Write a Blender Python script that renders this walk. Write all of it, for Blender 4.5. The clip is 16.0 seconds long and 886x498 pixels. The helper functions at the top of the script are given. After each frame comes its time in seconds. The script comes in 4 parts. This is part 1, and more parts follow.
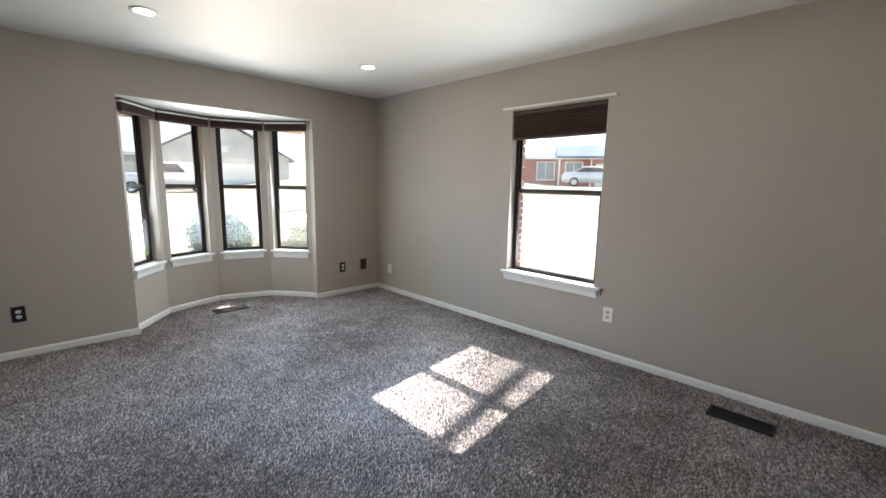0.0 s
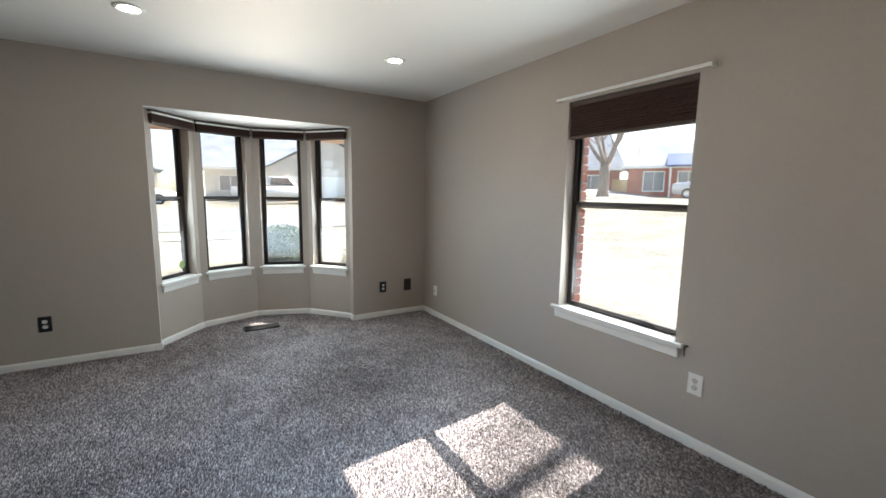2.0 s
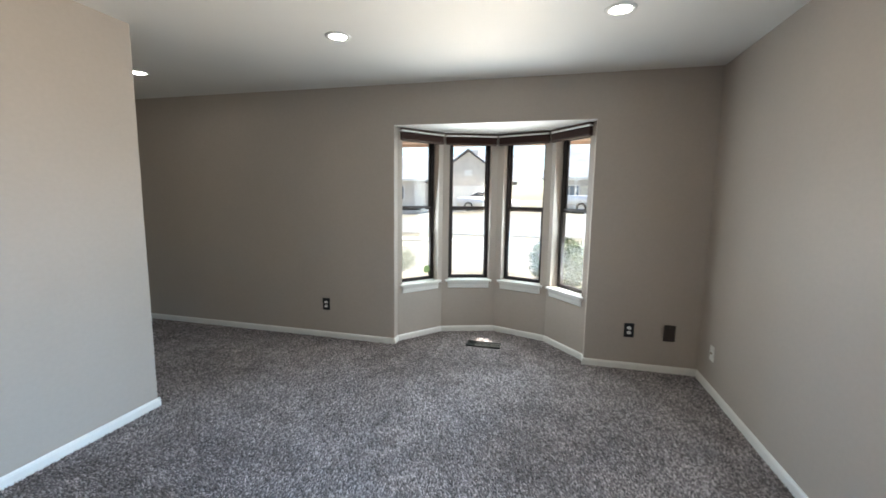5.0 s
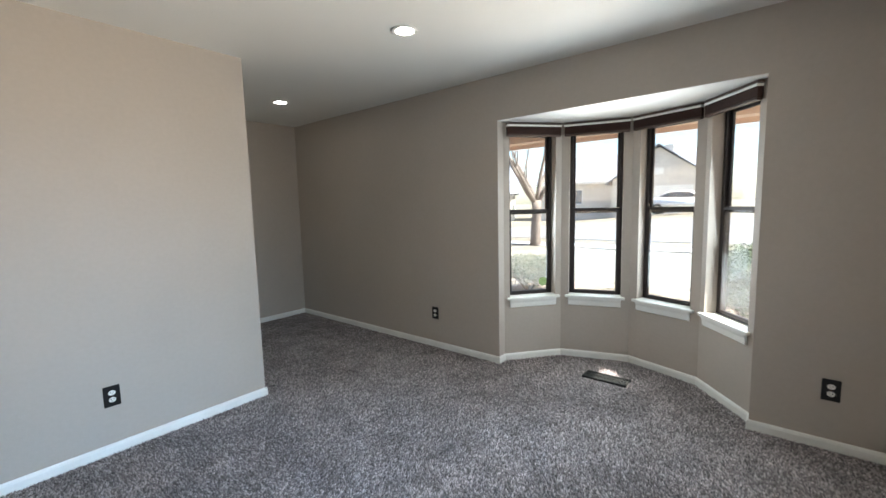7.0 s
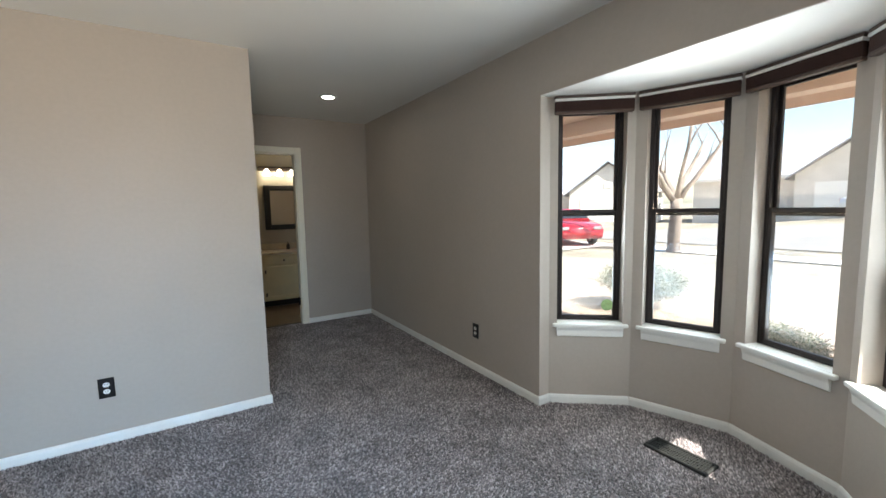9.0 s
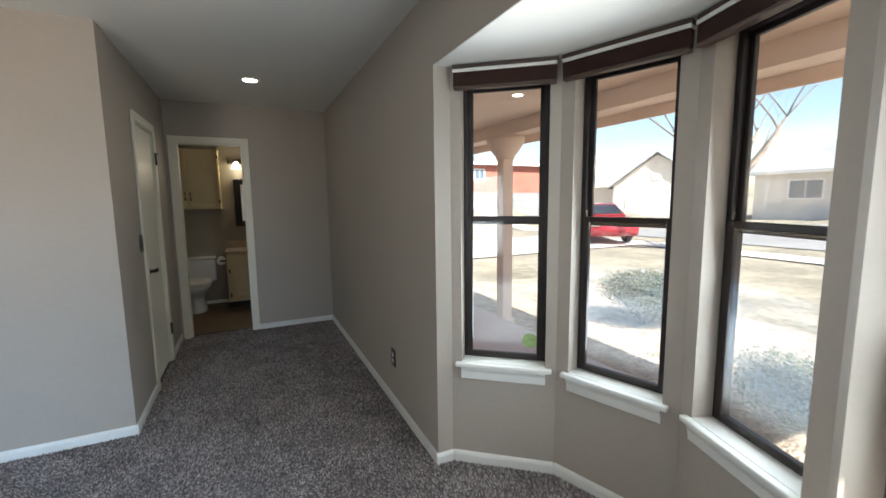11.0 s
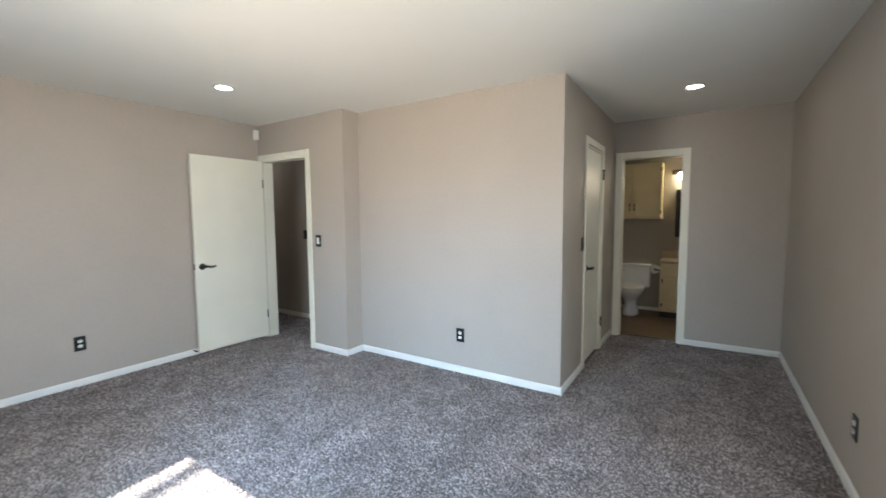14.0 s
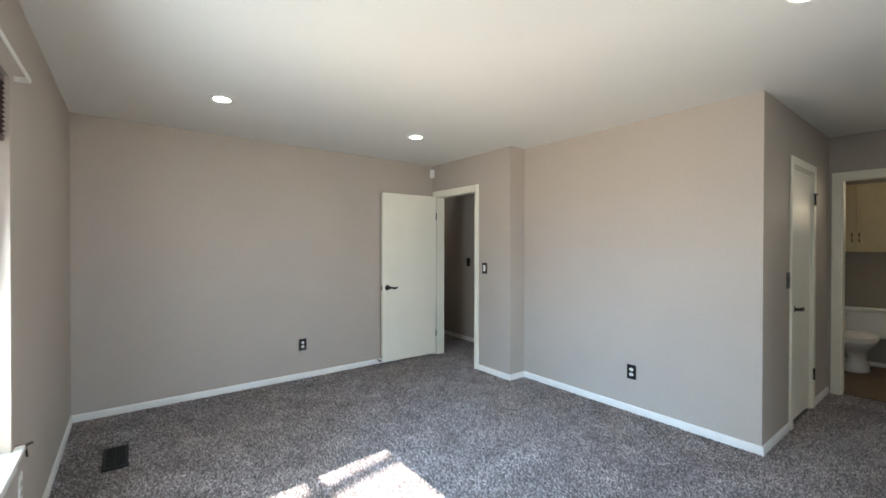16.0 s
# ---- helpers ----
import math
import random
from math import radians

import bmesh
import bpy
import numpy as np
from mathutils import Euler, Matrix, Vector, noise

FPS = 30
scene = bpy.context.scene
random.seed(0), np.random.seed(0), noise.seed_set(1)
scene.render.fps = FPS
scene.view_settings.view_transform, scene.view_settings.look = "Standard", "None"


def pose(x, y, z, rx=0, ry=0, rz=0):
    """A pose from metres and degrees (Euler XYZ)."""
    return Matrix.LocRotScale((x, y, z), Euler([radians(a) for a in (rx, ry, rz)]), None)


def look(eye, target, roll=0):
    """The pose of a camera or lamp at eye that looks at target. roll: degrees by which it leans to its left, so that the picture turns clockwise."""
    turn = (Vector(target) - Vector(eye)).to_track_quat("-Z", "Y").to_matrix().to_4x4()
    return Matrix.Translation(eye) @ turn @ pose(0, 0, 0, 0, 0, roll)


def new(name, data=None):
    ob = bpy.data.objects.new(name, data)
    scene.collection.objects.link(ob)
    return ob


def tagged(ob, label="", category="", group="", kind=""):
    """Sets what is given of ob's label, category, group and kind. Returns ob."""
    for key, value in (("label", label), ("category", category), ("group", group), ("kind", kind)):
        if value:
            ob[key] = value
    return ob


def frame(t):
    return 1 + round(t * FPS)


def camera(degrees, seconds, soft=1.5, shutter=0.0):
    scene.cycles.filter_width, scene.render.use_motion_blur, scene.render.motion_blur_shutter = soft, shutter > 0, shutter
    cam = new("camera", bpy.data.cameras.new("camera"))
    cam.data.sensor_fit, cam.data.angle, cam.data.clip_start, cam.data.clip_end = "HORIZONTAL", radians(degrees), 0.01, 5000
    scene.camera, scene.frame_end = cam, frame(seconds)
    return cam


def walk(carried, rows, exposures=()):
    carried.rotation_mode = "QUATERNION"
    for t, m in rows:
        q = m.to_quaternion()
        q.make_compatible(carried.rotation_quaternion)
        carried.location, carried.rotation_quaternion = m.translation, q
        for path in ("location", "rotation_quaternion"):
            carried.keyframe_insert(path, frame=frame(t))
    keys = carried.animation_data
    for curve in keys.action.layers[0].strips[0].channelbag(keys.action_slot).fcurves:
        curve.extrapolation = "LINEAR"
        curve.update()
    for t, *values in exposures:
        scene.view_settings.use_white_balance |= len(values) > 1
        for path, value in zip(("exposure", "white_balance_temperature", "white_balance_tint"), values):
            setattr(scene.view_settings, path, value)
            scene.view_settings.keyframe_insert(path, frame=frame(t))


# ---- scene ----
cam = camera(94.6, 16.0, shutter=0.4)
PATH = [
    (0, (0.067, 0.232, 1.389), (-1.328, 1.63, 1.075), 1.0),
    (0.5, (-0.015, 0.441, 1.409), (-1.452, 1.799, 1.11), 0.5),
    (1, (-0.042, 0.646, 1.39), (-1.543, 1.939, 1.115), 0.0),
    (1.5, (-0.055, 0.894, 1.405), (-1.657, 2.062, 1.143), 0.5),
    (2, (-0.133, 1.101, 1.395), (-1.823, 2.137, 1.13), 0.9),
    (2.5, (-0.236, 1.321, 1.404), (-2.027, 2.169, 1.133), 1.1),
    (3, (-0.291, 1.551, 1.408), (-2.187, 2.124, 1.131), 1.2),
    (3.5, (-0.367, 1.746, 1.421), (-2.32, 2.058, 1.123), 0.6),
    (4, (-0.533, 1.919, 1.435), (-2.512, 1.998, 1.157), 0.3),
    (4.5, (-0.657, 2.041, 1.411), (-2.631, 1.84, 1.16), 0.3),
    (5, (-0.754, 2.204, 1.422), (-2.678, 1.715, 1.174), 0.8),
    (5.2, (-0.797, 2.219, 1.412), (-2.699, 1.649, 1.173), 0.5),
    (7.3, (-1.527, 2.685, 1.39), (-2.997, 1.345, 1.18), -1.4),
    (7.5, (-1.616, 2.689, 1.394), (-3.048, 1.308, 1.186), -1.4),
    (8, (-1.899, 2.69, 1.388), (-3.202, 1.187, 1.183), -1.6),
    (8.5, (-2.151, 2.731, 1.366), (-3.314, 1.116, 1.167), -1.3),
    (9, (-2.409, 2.773, 1.373), (-3.455, 1.08, 1.17), -1.1),
    (9.5, (-2.693, 2.764, 1.373), (-3.68, 1.04, 1.147), -1.7),
    (9.7, (-2.804, 2.771, 1.371), (-3.8, 1.053, 1.136), -1.4),
    (11.8, (-3.773, 2.665, 1.453), (-4.142, 0.707, 1.276), 1.2),
    (12, (-3.783, 2.683, 1.416), (-3.93, 0.695, 1.257), 1.2),
    (12.5, (-3.784, 2.7, 1.403), (-3.475, 0.73, 1.244), 0.4),
    (13, (-3.765, 2.723, 1.399), (-3.15, 0.83, 1.203), 0.2),
    (13.5, (-3.751, 2.752, 1.393), (-2.894, 0.955, 1.201), 0.0),
    (14, (-3.731, 2.797, 1.388), (-2.653, 1.119, 1.232), -0.4),
    (14.5, (-3.724, 2.831, 1.388), (-2.458, 1.287, 1.276), -0.1),
    (15, (-3.706, 2.899, 1.393), (-2.287, 1.492, 1.302), 0.2),
    (15.5, (-3.678, 2.999, 1.387), (-2.153, 1.707, 1.32), 0.2),
    (16, (-3.694, 3.068, 1.394), (-2.105, 1.854, 1.381), 0.1),
]
EXPOSURES = [(0.0, 2.2), (2.0, 1.95), (3.5, 1.7), (5.0, 2.1), (7.5, 2.05), (9.0, 2.0), (9.7, 1.95), (12.0, 1.6), (13.0, 2.1), (14.5, 2.5), (16.0, 2.22)]
walk(cam, [(t, look(eye, target, roll)) for t, eye, target, roll in PATH], EXPOSURES)

# ---- light ----
SUN_WAY = Vector((-0.10, 1.0, 1.0)).normalized()      # from the room towards the sun
sun = new("sun", bpy.data.lights.new("sun", "SUN"))
sun.data.energy, sun.data.angle, sun.data.color = 5.0, radians(0.5), (1.0, 0.95, 0.88)
sun.matrix_world = look((0, 30, 30), Vector((0, 30, 30)) - SUN_WAY)
world = bpy.data.worlds.new("world")
scene.world = world
world.use_nodes = True
sky = world.node_tree.nodes.new("ShaderNodeTexSky")
sky.sky_type, sky.sun_disc = "NISHITA", False
sky.sun_elevation = math.asin(SUN_WAY.z)
sky.sun_rotation = math.atan2(SUN_WAY.x, SUN_WAY.y)
world.node_tree.links.new(sky.outputs[0], world.node_tree.nodes["Background"].inputs[0])
world.node_tree.nodes["Background"].inputs[1].default_value = 0.09


# daylight standing in the window openings: cool from the sky above, warm off the sunlit ground
def sky_lamp(x, y, z, turn, tilt, w, h, watts, colour, spread):
    lamp = new("window_sky_light", bpy.data.lights.new("window_sky_light", "AREA"))
    lamp.data.shape, lamp.data.size, lamp.data.size_y = "RECTANGLE", w, h
    lamp.data.energy, lamp.data.color, lamp.data.spread = watts, colour, radians(spread)
    lamp.matrix_world = pose(x, y, z, 90 + tilt, 0, turn + 180)
    return lamp


SKY_TINT, GROUND_TINT, MIXED_TINT = (0.36, 0.64, 1.0), (1.0, 0.79, 0.56), (0.80, 0.93, 1.0)
sky_lamp(-1.815, 3.505, 1.20, 0, -6, 0.80, 1.1, 6.2, MIXED_TINT, 165)
sky_lamp(-1.815, 3.500, 1.20, 0, -22, 0.80, 0.9, 2.9, SKY_TINT, 66)
sky_lamp(-1.815, 3.500, 1.20, 0, 20, 0.80, 0.9, 1.25, GROUND_TINT, 66)
for k, (bx, by, bt) in enumerate(((-4.745, 0.926, 141.0), (-5.055, 1.392, 108.4), (-5.055, 1.97, 71.6), (-4.745, 2.436, 39.0))):
    sky_lamp(bx, by, 1.20, bt, -6, 0.38, 1.1, 2.2, MIXED_TINT, 150)
    if k in (1, 2):
        sky_lamp(bx + 0.01, by, 1.20, bt, -20, 0.38, 0.9, 1.7, SKY_TINT, 66)
        sky_lamp(bx + 0.01, by, 1.20, bt, 17, 0.38, 0.9, 1.1, GROUND_TINT, 66)


# ---- materials ----
def material(name, colour, rough=0.6, metal=0.0, vary=0.0, scale=4.0, bump=0.0, bump_scale=60.0, fine=0.0, fine_scale=80.0, coat=0.0, distance=0.004, detail=4.0):
    """A surface with slow and fine changes of tone and a fine relief."""
    m = bpy.data.materials.new(name)
    m.use_nodes = True
    n, l = m.node_tree.nodes, m.node_tree.links
    b = n["Principled BSDF"]
    b.inputs["Base Color"].default_value = (*colour, 1)
    b.inputs["Roughness"].default_value = rough
    b.inputs["Metallic"].default_value = metal
    b.inputs["Coat Weight"].default_value = coat
    co = n.new("ShaderNodeTexCoord")
    last = None
    for amount, size in ((vary, scale), (fine, fine_scale)):
        if amount <= 0:
            continue
        t = n.new("ShaderNodeTexNoise")
        t.inputs["Scale"].default_value, t.inputs["Detail"].default_value = size, detail
        l.new(co.outputs["Object"], t.inputs["Vector"])
        r = n.new("ShaderNodeMapRange")
        r.inputs[1].default_value, r.inputs[2].default_value = 0.3, 0.7
        r.inputs[3].default_value, r.inputs[4].default_value = 1 - amount, 1 + amount
        l.new(t.outputs["Fac"], r.inputs[0])
        mix = n.new("ShaderNodeVectorMath")
        mix.operation = "SCALE"
        if last is None:
            mix.inputs[0].default_value = colour
        else:
            l.new(last, mix.inputs[0])
        l.new(r.outputs[0], mix.inputs["Scale"])
        last = mix.outputs[0]
    if last is not None:
        l.new(last, b.inputs["Base Color"])
    if bump > 0:
        t = n.new("ShaderNodeTexNoise")
        t.inputs["Scale"].default_value, t.inputs["Detail"].default_value = bump_scale, 3.0
        l.new(co.outputs["Object"], t.inputs["Vector"])
        bp = n.new("ShaderNodeBump")
        bp.inputs["Strength"].default_value, bp.inputs["Distance"].default_value = bump, distance
        l.new(t.outputs["Fac"], bp.inputs["Height"])
        l.new(bp.outputs[0], b.inputs["Normal"])
    return m


def ramp_material(name, stops, source="island", rough=0.8, sheen=0.0, clump=0.0, clump_scale=30.0):
    """Tones picked at random for each piece."""
    m = bpy.data.materials.new(name)
    m.use_nodes = True
    n, l = m.node_tree.nodes, m.node_tree.links
    b = n["Principled BSDF"]
    b.inputs["Roughness"].default_value = rough
    b.inputs["Sheen Weight"].default_value = sheen
    ramp = n.new("ShaderNodeValToRGB")
    while len(ramp.color_ramp.elements) < len(stops):
        ramp.color_ramp.elements.new(0.5)
    for e, (p, c) in zip(ramp.color_ramp.elements, stops):
        e.position, e.color = p, (*c, 1)
    if source == "island":
        g = n.new("ShaderNodeNewGeometry")
        l.new(g.outputs["Random Per Island"], ramp.inputs[0])
    else:
        g = n.new("ShaderNodeObjectInfo")
        l.new(g.outputs["Random"], ramp.inputs[0])
    # slow drift of tone over the surface
    co = n.new("ShaderNodeTexCoord")
    t = n.new("ShaderNodeTexNoise")
    t.inputs["Scale"].default_value, t.inputs["Detail"].default_value = 4.5, 7.0
    l.new(co.outputs["Object"], t.inputs["Vector"])
    r = n.new("ShaderNodeMapRange")
    r.inputs[1].default_value, r.inputs[2].default_value, r.inputs[3].default_value, r.inputs[4].default_value = 0.32, 0.68, 0.74, 1.26
    l.new(t.outputs["Fac"], r.inputs[0])
    mix = n.new("ShaderNodeVectorMath")
    mix.operation = "SCALE"
    l.new(ramp.outputs[0], mix.inputs[0])
    l.new(r.outputs[0], mix.inputs["Scale"])
    last = mix.outputs[0]
    if clump > 0:
        t = n.new("ShaderNodeTexNoise")
        t.inputs["Scale"].default_value, t.inputs["Detail"].default_value = clump_scale, 2.0
        l.new(co.outputs["Object"], t.inputs["Vector"])
        r = n.new("ShaderNodeMapRange")
        r.inputs[1].default_value, r.inputs[2].default_value, r.inputs[3].default_value, r.inputs[4].default_value = 0.36, 0.64, 1 - clump, 1 + clump
        l.new(t.outputs["Fac"], r.inputs[0])
        mix = n.new("ShaderNodeVectorMath")
        mix.operation = "SCALE"
        l.new(last, mix.inputs[0])
        l.new(r.outputs[0], mix.inputs["Scale"])
        last = mix.outputs[0]
    l.new(last, b.inputs["Base Color"])
    return m


def glow_material(name, colour, strength):
    m = bpy.data.materials.new(name)
    m.use_nodes = True
    b = m.node_tree.nodes["Principled BSDF"]
    b.inputs["Base Color"].default_value = (0.9, 0.9, 0.88, 1)
    b.inputs["Emission Color"].default_value = (*colour, 1)
    b.inputs["Emission Strength"].default_value = strength
    return m


def glass_material(name, tint=(0.95, 0.97, 0.97), haze=0.032):
    """Clear glass with a faint reflection and a daylight-scattering film that paints glare haze."""
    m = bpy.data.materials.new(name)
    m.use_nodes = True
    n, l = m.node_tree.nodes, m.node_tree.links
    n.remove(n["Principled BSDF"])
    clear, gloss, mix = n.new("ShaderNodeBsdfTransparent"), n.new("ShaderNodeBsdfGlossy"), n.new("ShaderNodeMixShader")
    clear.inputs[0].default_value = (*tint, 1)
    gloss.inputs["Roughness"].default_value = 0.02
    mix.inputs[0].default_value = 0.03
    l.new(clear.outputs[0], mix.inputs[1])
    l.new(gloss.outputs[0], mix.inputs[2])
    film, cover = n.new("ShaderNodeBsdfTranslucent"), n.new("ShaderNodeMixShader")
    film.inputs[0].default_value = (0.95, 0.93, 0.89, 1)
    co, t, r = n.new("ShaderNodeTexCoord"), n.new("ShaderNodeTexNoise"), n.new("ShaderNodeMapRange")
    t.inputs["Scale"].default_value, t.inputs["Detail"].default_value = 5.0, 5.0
    r.inputs[1].default_value, r.inputs[2].default_value, r.inputs[3].default_value, r.inputs[4].default_value = 0.3, 0.7, haze * 0.7, haze * 1.3
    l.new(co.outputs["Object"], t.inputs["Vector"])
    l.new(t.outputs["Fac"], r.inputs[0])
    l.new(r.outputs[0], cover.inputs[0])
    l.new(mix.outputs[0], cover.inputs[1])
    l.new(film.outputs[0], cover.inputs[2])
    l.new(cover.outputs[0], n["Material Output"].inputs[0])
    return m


WALL = material("greige_wall_paint", (0.425, 0.372, 0.320), 0.55, vary=0.03, scale=1.5, fine=0.02, fine_scale=40, bump=0.25, bump_scale=110, distance=0.002)
CEIL = material("white_ceiling_paint", (0.78, 0.77, 0.74), 0.6, vary=0.02, scale=1.2, bump=0.3, bump_scale=70, distance=0.003)
TRIM = material("white_trim_paint", (0.78, 0.77, 0.73), 0.35, vary=0.04, scale=6, fine=0.02, bump=0.08, bump_scale=35, distance=0.002)
DOOR = material("cream_door_paint", (0.80, 0.765, 0.65), 0.4, vary=0.03, scale=3, bump=0.12, bump_scale=50, distance=0.002)
CARPET_BACK = material("carpet_backing", (0.13, 0.12, 0.125), 0.95, vary=0.25, scale=3, fine=0.3, fine_scale=150, bump=0.8, bump_scale=180, distance=0.01)
PILE = ramp_material("carpet_pile", [(0.0, (0.076, 0.063, 0.061)), (0.35, (0.205, 0.174, 0.169)), (0.72, (0.370, 0.320, 0.312)), (1.0, (0.55, 0.485, 0.475))], "island", 0.9, 0.2, 0.24, 55.0)
BRONZE = material("dark_bronze_aluminium", (0.030, 0.023, 0.022), 0.4, 0.3, vary=0.2, scale=8, bump=0.05)
# the bay panes get more of the painted glare haze
GLASS = glass_material("window_glass", haze=0.012)
BAY_GLASS = glass_material("hazy_bay_glass", haze=0.026)
SHADE = material("brown_shade_fabric", (0.050, 0.022, 0.016), 0.85, vary=0.12, scale=12, fine=0.15, fine_scale=300, bump=0.3, bump_scale=400, distance=0.001)
SHADE_RAIL = material("brown_shade_rail", (0.075, 0.045, 0.034), 0.5, vary=0.1)
WHITE_PLASTIC = material("white_plastic", (0.80, 0.79, 0.75), 0.35, vary=0.02, scale=20)
IVORY = material("ivory_plastic", (0.58, 0.54, 0.46), 0.4, vary=0.03, scale=20)
BLACK_PLASTIC = material("black_plastic", (0.006, 0.0055, 0.0055), 0.3, vary=0.1, scale=20)
BROWN_PLATE = material("dark_brown_plate", (0.030, 0.020, 0.016), 0.45, vary=0.15, scale=20)
BLACK_METAL = material("black_iron", (0.008, 0.007, 0.007), 0.5, 0.1, vary=0.2, scale=25)
VENT = material("dark_vent_metal", (0.010, 0.011, 0.0095), 0.65, 0.0, vary=0.2, scale=25)
PIT = material("duct_shade_black", (0.006, 0.006, 0.006), 0.9)
LED = glow_material("downlight_lens", (1.0, 0.96, 0.88), 12.0)
BULB = glow_material("vanity_shade_glass", (1.0, 0.86, 0.62), 5.0)
PORCELAIN = material("white_porcelain", (0.82, 0.82, 0.80), 0.12, coat=0.5, vary=0.01)
CABINET = material("cream_cabinet_paint", (0.76, 0.65, 0.40), 0.4, vary=0.05, scale=5, bump=0.1, bump_scale=45, distance=0.002)
COUNTER = material("tan_countertop", (0.45, 0.37, 0.26), 0.3, vary=0.12, scale=14, fine=0.1, fine_scale=90)
BATH_FLOOR = material("tan_vinyl_floor", (0.15, 0.10, 0.055), 0.4, vary=0.15, scale=5, fine=0.1, fine_scale=40, bump=0.1)
BATH_WALL = material("bath_wall_paint", (0.33, 0.30, 0.25), 0.55, vary=0.03, scale=1.5, bump=0.2, bump_scale=110, distance=0.002)
MIRROR = material("mirror_glass", (0.9, 0.9, 0.9), 0.02, 1.0)
PAPER = material("tissue_paper", (0.82, 0.81, 0.78), 0.9, vary=0.03, scale=30, bump=0.2, bump_scale=200)
BRASS = material("aged_brass", (0.20, 0.12, 0.05), 0.4, 0.9, vary=0.2, scale=30)
RED_BRICK = ramp_material("red_brick", [(0.0, (0.26, 0.055, 0.04)), (0.5, (0.36, 0.085, 0.06)), (1.0, (0.45, 0.13, 0.09))], "object", 0.85)
FAR_BRICK = material("far_red_brick", (0.38, 0.12, 0.085), 0.9, vary=0.2, scale=1.2, fine=0.25, fine_scale=9, bump=0.4, bump_scale=14, distance=0.02)
TAN_SIDING = material("tan_siding", (0.62, 0.585, 0.53), 0.85, vary=0.1, scale=1, fine=0.08, fine_scale=8, bump=0.2)
MORTAR = material("mortar", (0.42, 0.38, 0.34), 0.95, vary=0.15, scale=20, bump=0.5, bump_scale=120)
ROOF = material("grey_shingles", (0.25, 0.265, 0.30), 0.9, vary=0.2, scale=1.0, fine=0.3, fine_scale=12, bump=0.5, bump_scale=9, distance=0.03)
# the slope turned from the sun: its shade is mixed into this dark blue
BLUE_SHADE_ROOF = material("shaded_blue_shingles", (0.045, 0.085, 0.20), 0.9, vary=0.2, scale=1.0, fine=0.25, fine_scale=12, bump=0.5, bump_scale=9, distance=0.03)
LAWN = material("dormant_lawn", (0.25, 0.22, 0.165), 0.95, vary=0.35, scale=0.7, fine=0.35, fine_scale=9, bump=0.8, bump_scale=22, distance=0.05)
ROAD = material("pale_asphalt", (0.22, 0.215, 0.21), 0.9, vary=0.12, scale=0.6, fine=0.15, fine_scale=30, bump=0.3, bump_scale=60)
CONCRETE = material("pale_concrete", (0.48, 0.46, 0.43), 0.85, vary=0.12, scale=1.2, fine=0.1, fine_scale=25, bump=0.2, bump_scale=60)
PORCH_SLAB = material("pinkish_porch_concrete", (0.46, 0.37, 0.35), 0.8, vary=0.1, scale=1.5, fine=0.08, fine_scale=30, bump=0.15, bump_scale=60)
PORCH_WOOD = material("tan_porch_paint", (0.78, 0.61, 0.50), 0.7, vary=0.08, scale=2, bump=0.1, bump_scale=30)
SOIL = material("bark_mulch", (0.36, 0.285, 0.22), 0.95, vary=0.3, scale=6, fine=0.4, fine_scale=35, bump=1.0, bump_scale=30, distance=0.05)
BARK = material("tree_bark", (0.20, 0.165, 0.14), 0.95, vary=0.25, scale=4, fine=0.25, fine_scale=30, bump=0.8, bump_scale=25, distance=0.02)
LEAF = ramp_material("shrub_leaf", [(0.0, (0.035, 0.06, 0.025)), (0.5, (0.075, 0.12, 0.045)), (1.0, (0.16, 0.20, 0.085))], "island", 0.6)
BRIGHT_LEAF = ramp_material("yellow_green_leaf", [(0.0, (0.10, 0.13, 0.05)), (0.5, (0.22, 0.25, 0.10)), (1.0, (0.38, 0.38, 0.17))], "island", 0.6)
DRY_LEAF = ramp_material("dry_shrub_leaf", [(0.0, (0.07, 0.08, 0.045)), (0.5, (0.15, 0.16, 0.10)), (1.0, (0.27, 0.26, 0.18))], "island", 0.7)
RED_CAR = material("red_car_paint", (0.42, 0.02, 0.03), 0.25, 0.2, coat=1.0, vary=0.03)
WHITE_CAR = material("white_car_paint", (0.75, 0.75, 0.75), 0.25, coat=1.0, vary=0.02)
CAR_GLASS = material("dark_car_glass", (0.02, 0.025, 0.03), 0.08, coat=0.5)
TYRE = material("tyre_rubber", (0.02, 0.02, 0.02), 0.85, vary=0.1)
RIM = material("silver_rim", (0.55, 0.55, 0.56), 0.3, 0.9)
FAR_GLASS = material("house_window_glass", (0.10, 0.14, 0.19), 0.1, coat=0.5, vary=0.2, scale=1)
FENCE = material("cedar_fence", (0.50, 0.33, 0.16), 0.85, vary=0.2, scale=2, fine=0.15, fine_scale=20, bump=0.3)
STICKER = material("green_sticker_film", (0.36, 0.52, 0.22), 0.5, vary=0.2, scale=40)


# ---- mesh helpers ----
def mesh_of(name, bm, mat, smooth=False):
    me = bpy.data.meshes.new(name)
    bmesh.ops.recalc_face_normals(bm, faces=bm.faces)
    bm.to_mesh(me)
    bm.free()
    me.materials.append(mat)
    if smooth:
        me.polygons.foreach_set("use_smooth", [True] * len(me.polygons))
    return me


def part(name, bm, mat, parent=None, label="", smooth=False):
    ob = new(name, mesh_of(name, bm, mat, smooth))
    ob.parent = parent
    return tagged(ob, label)


def setting(name, bm, mat, label, category, smooth=False):
    return tagged(part(name, bm, mat, None, "", smooth), label, category, "", "structure")


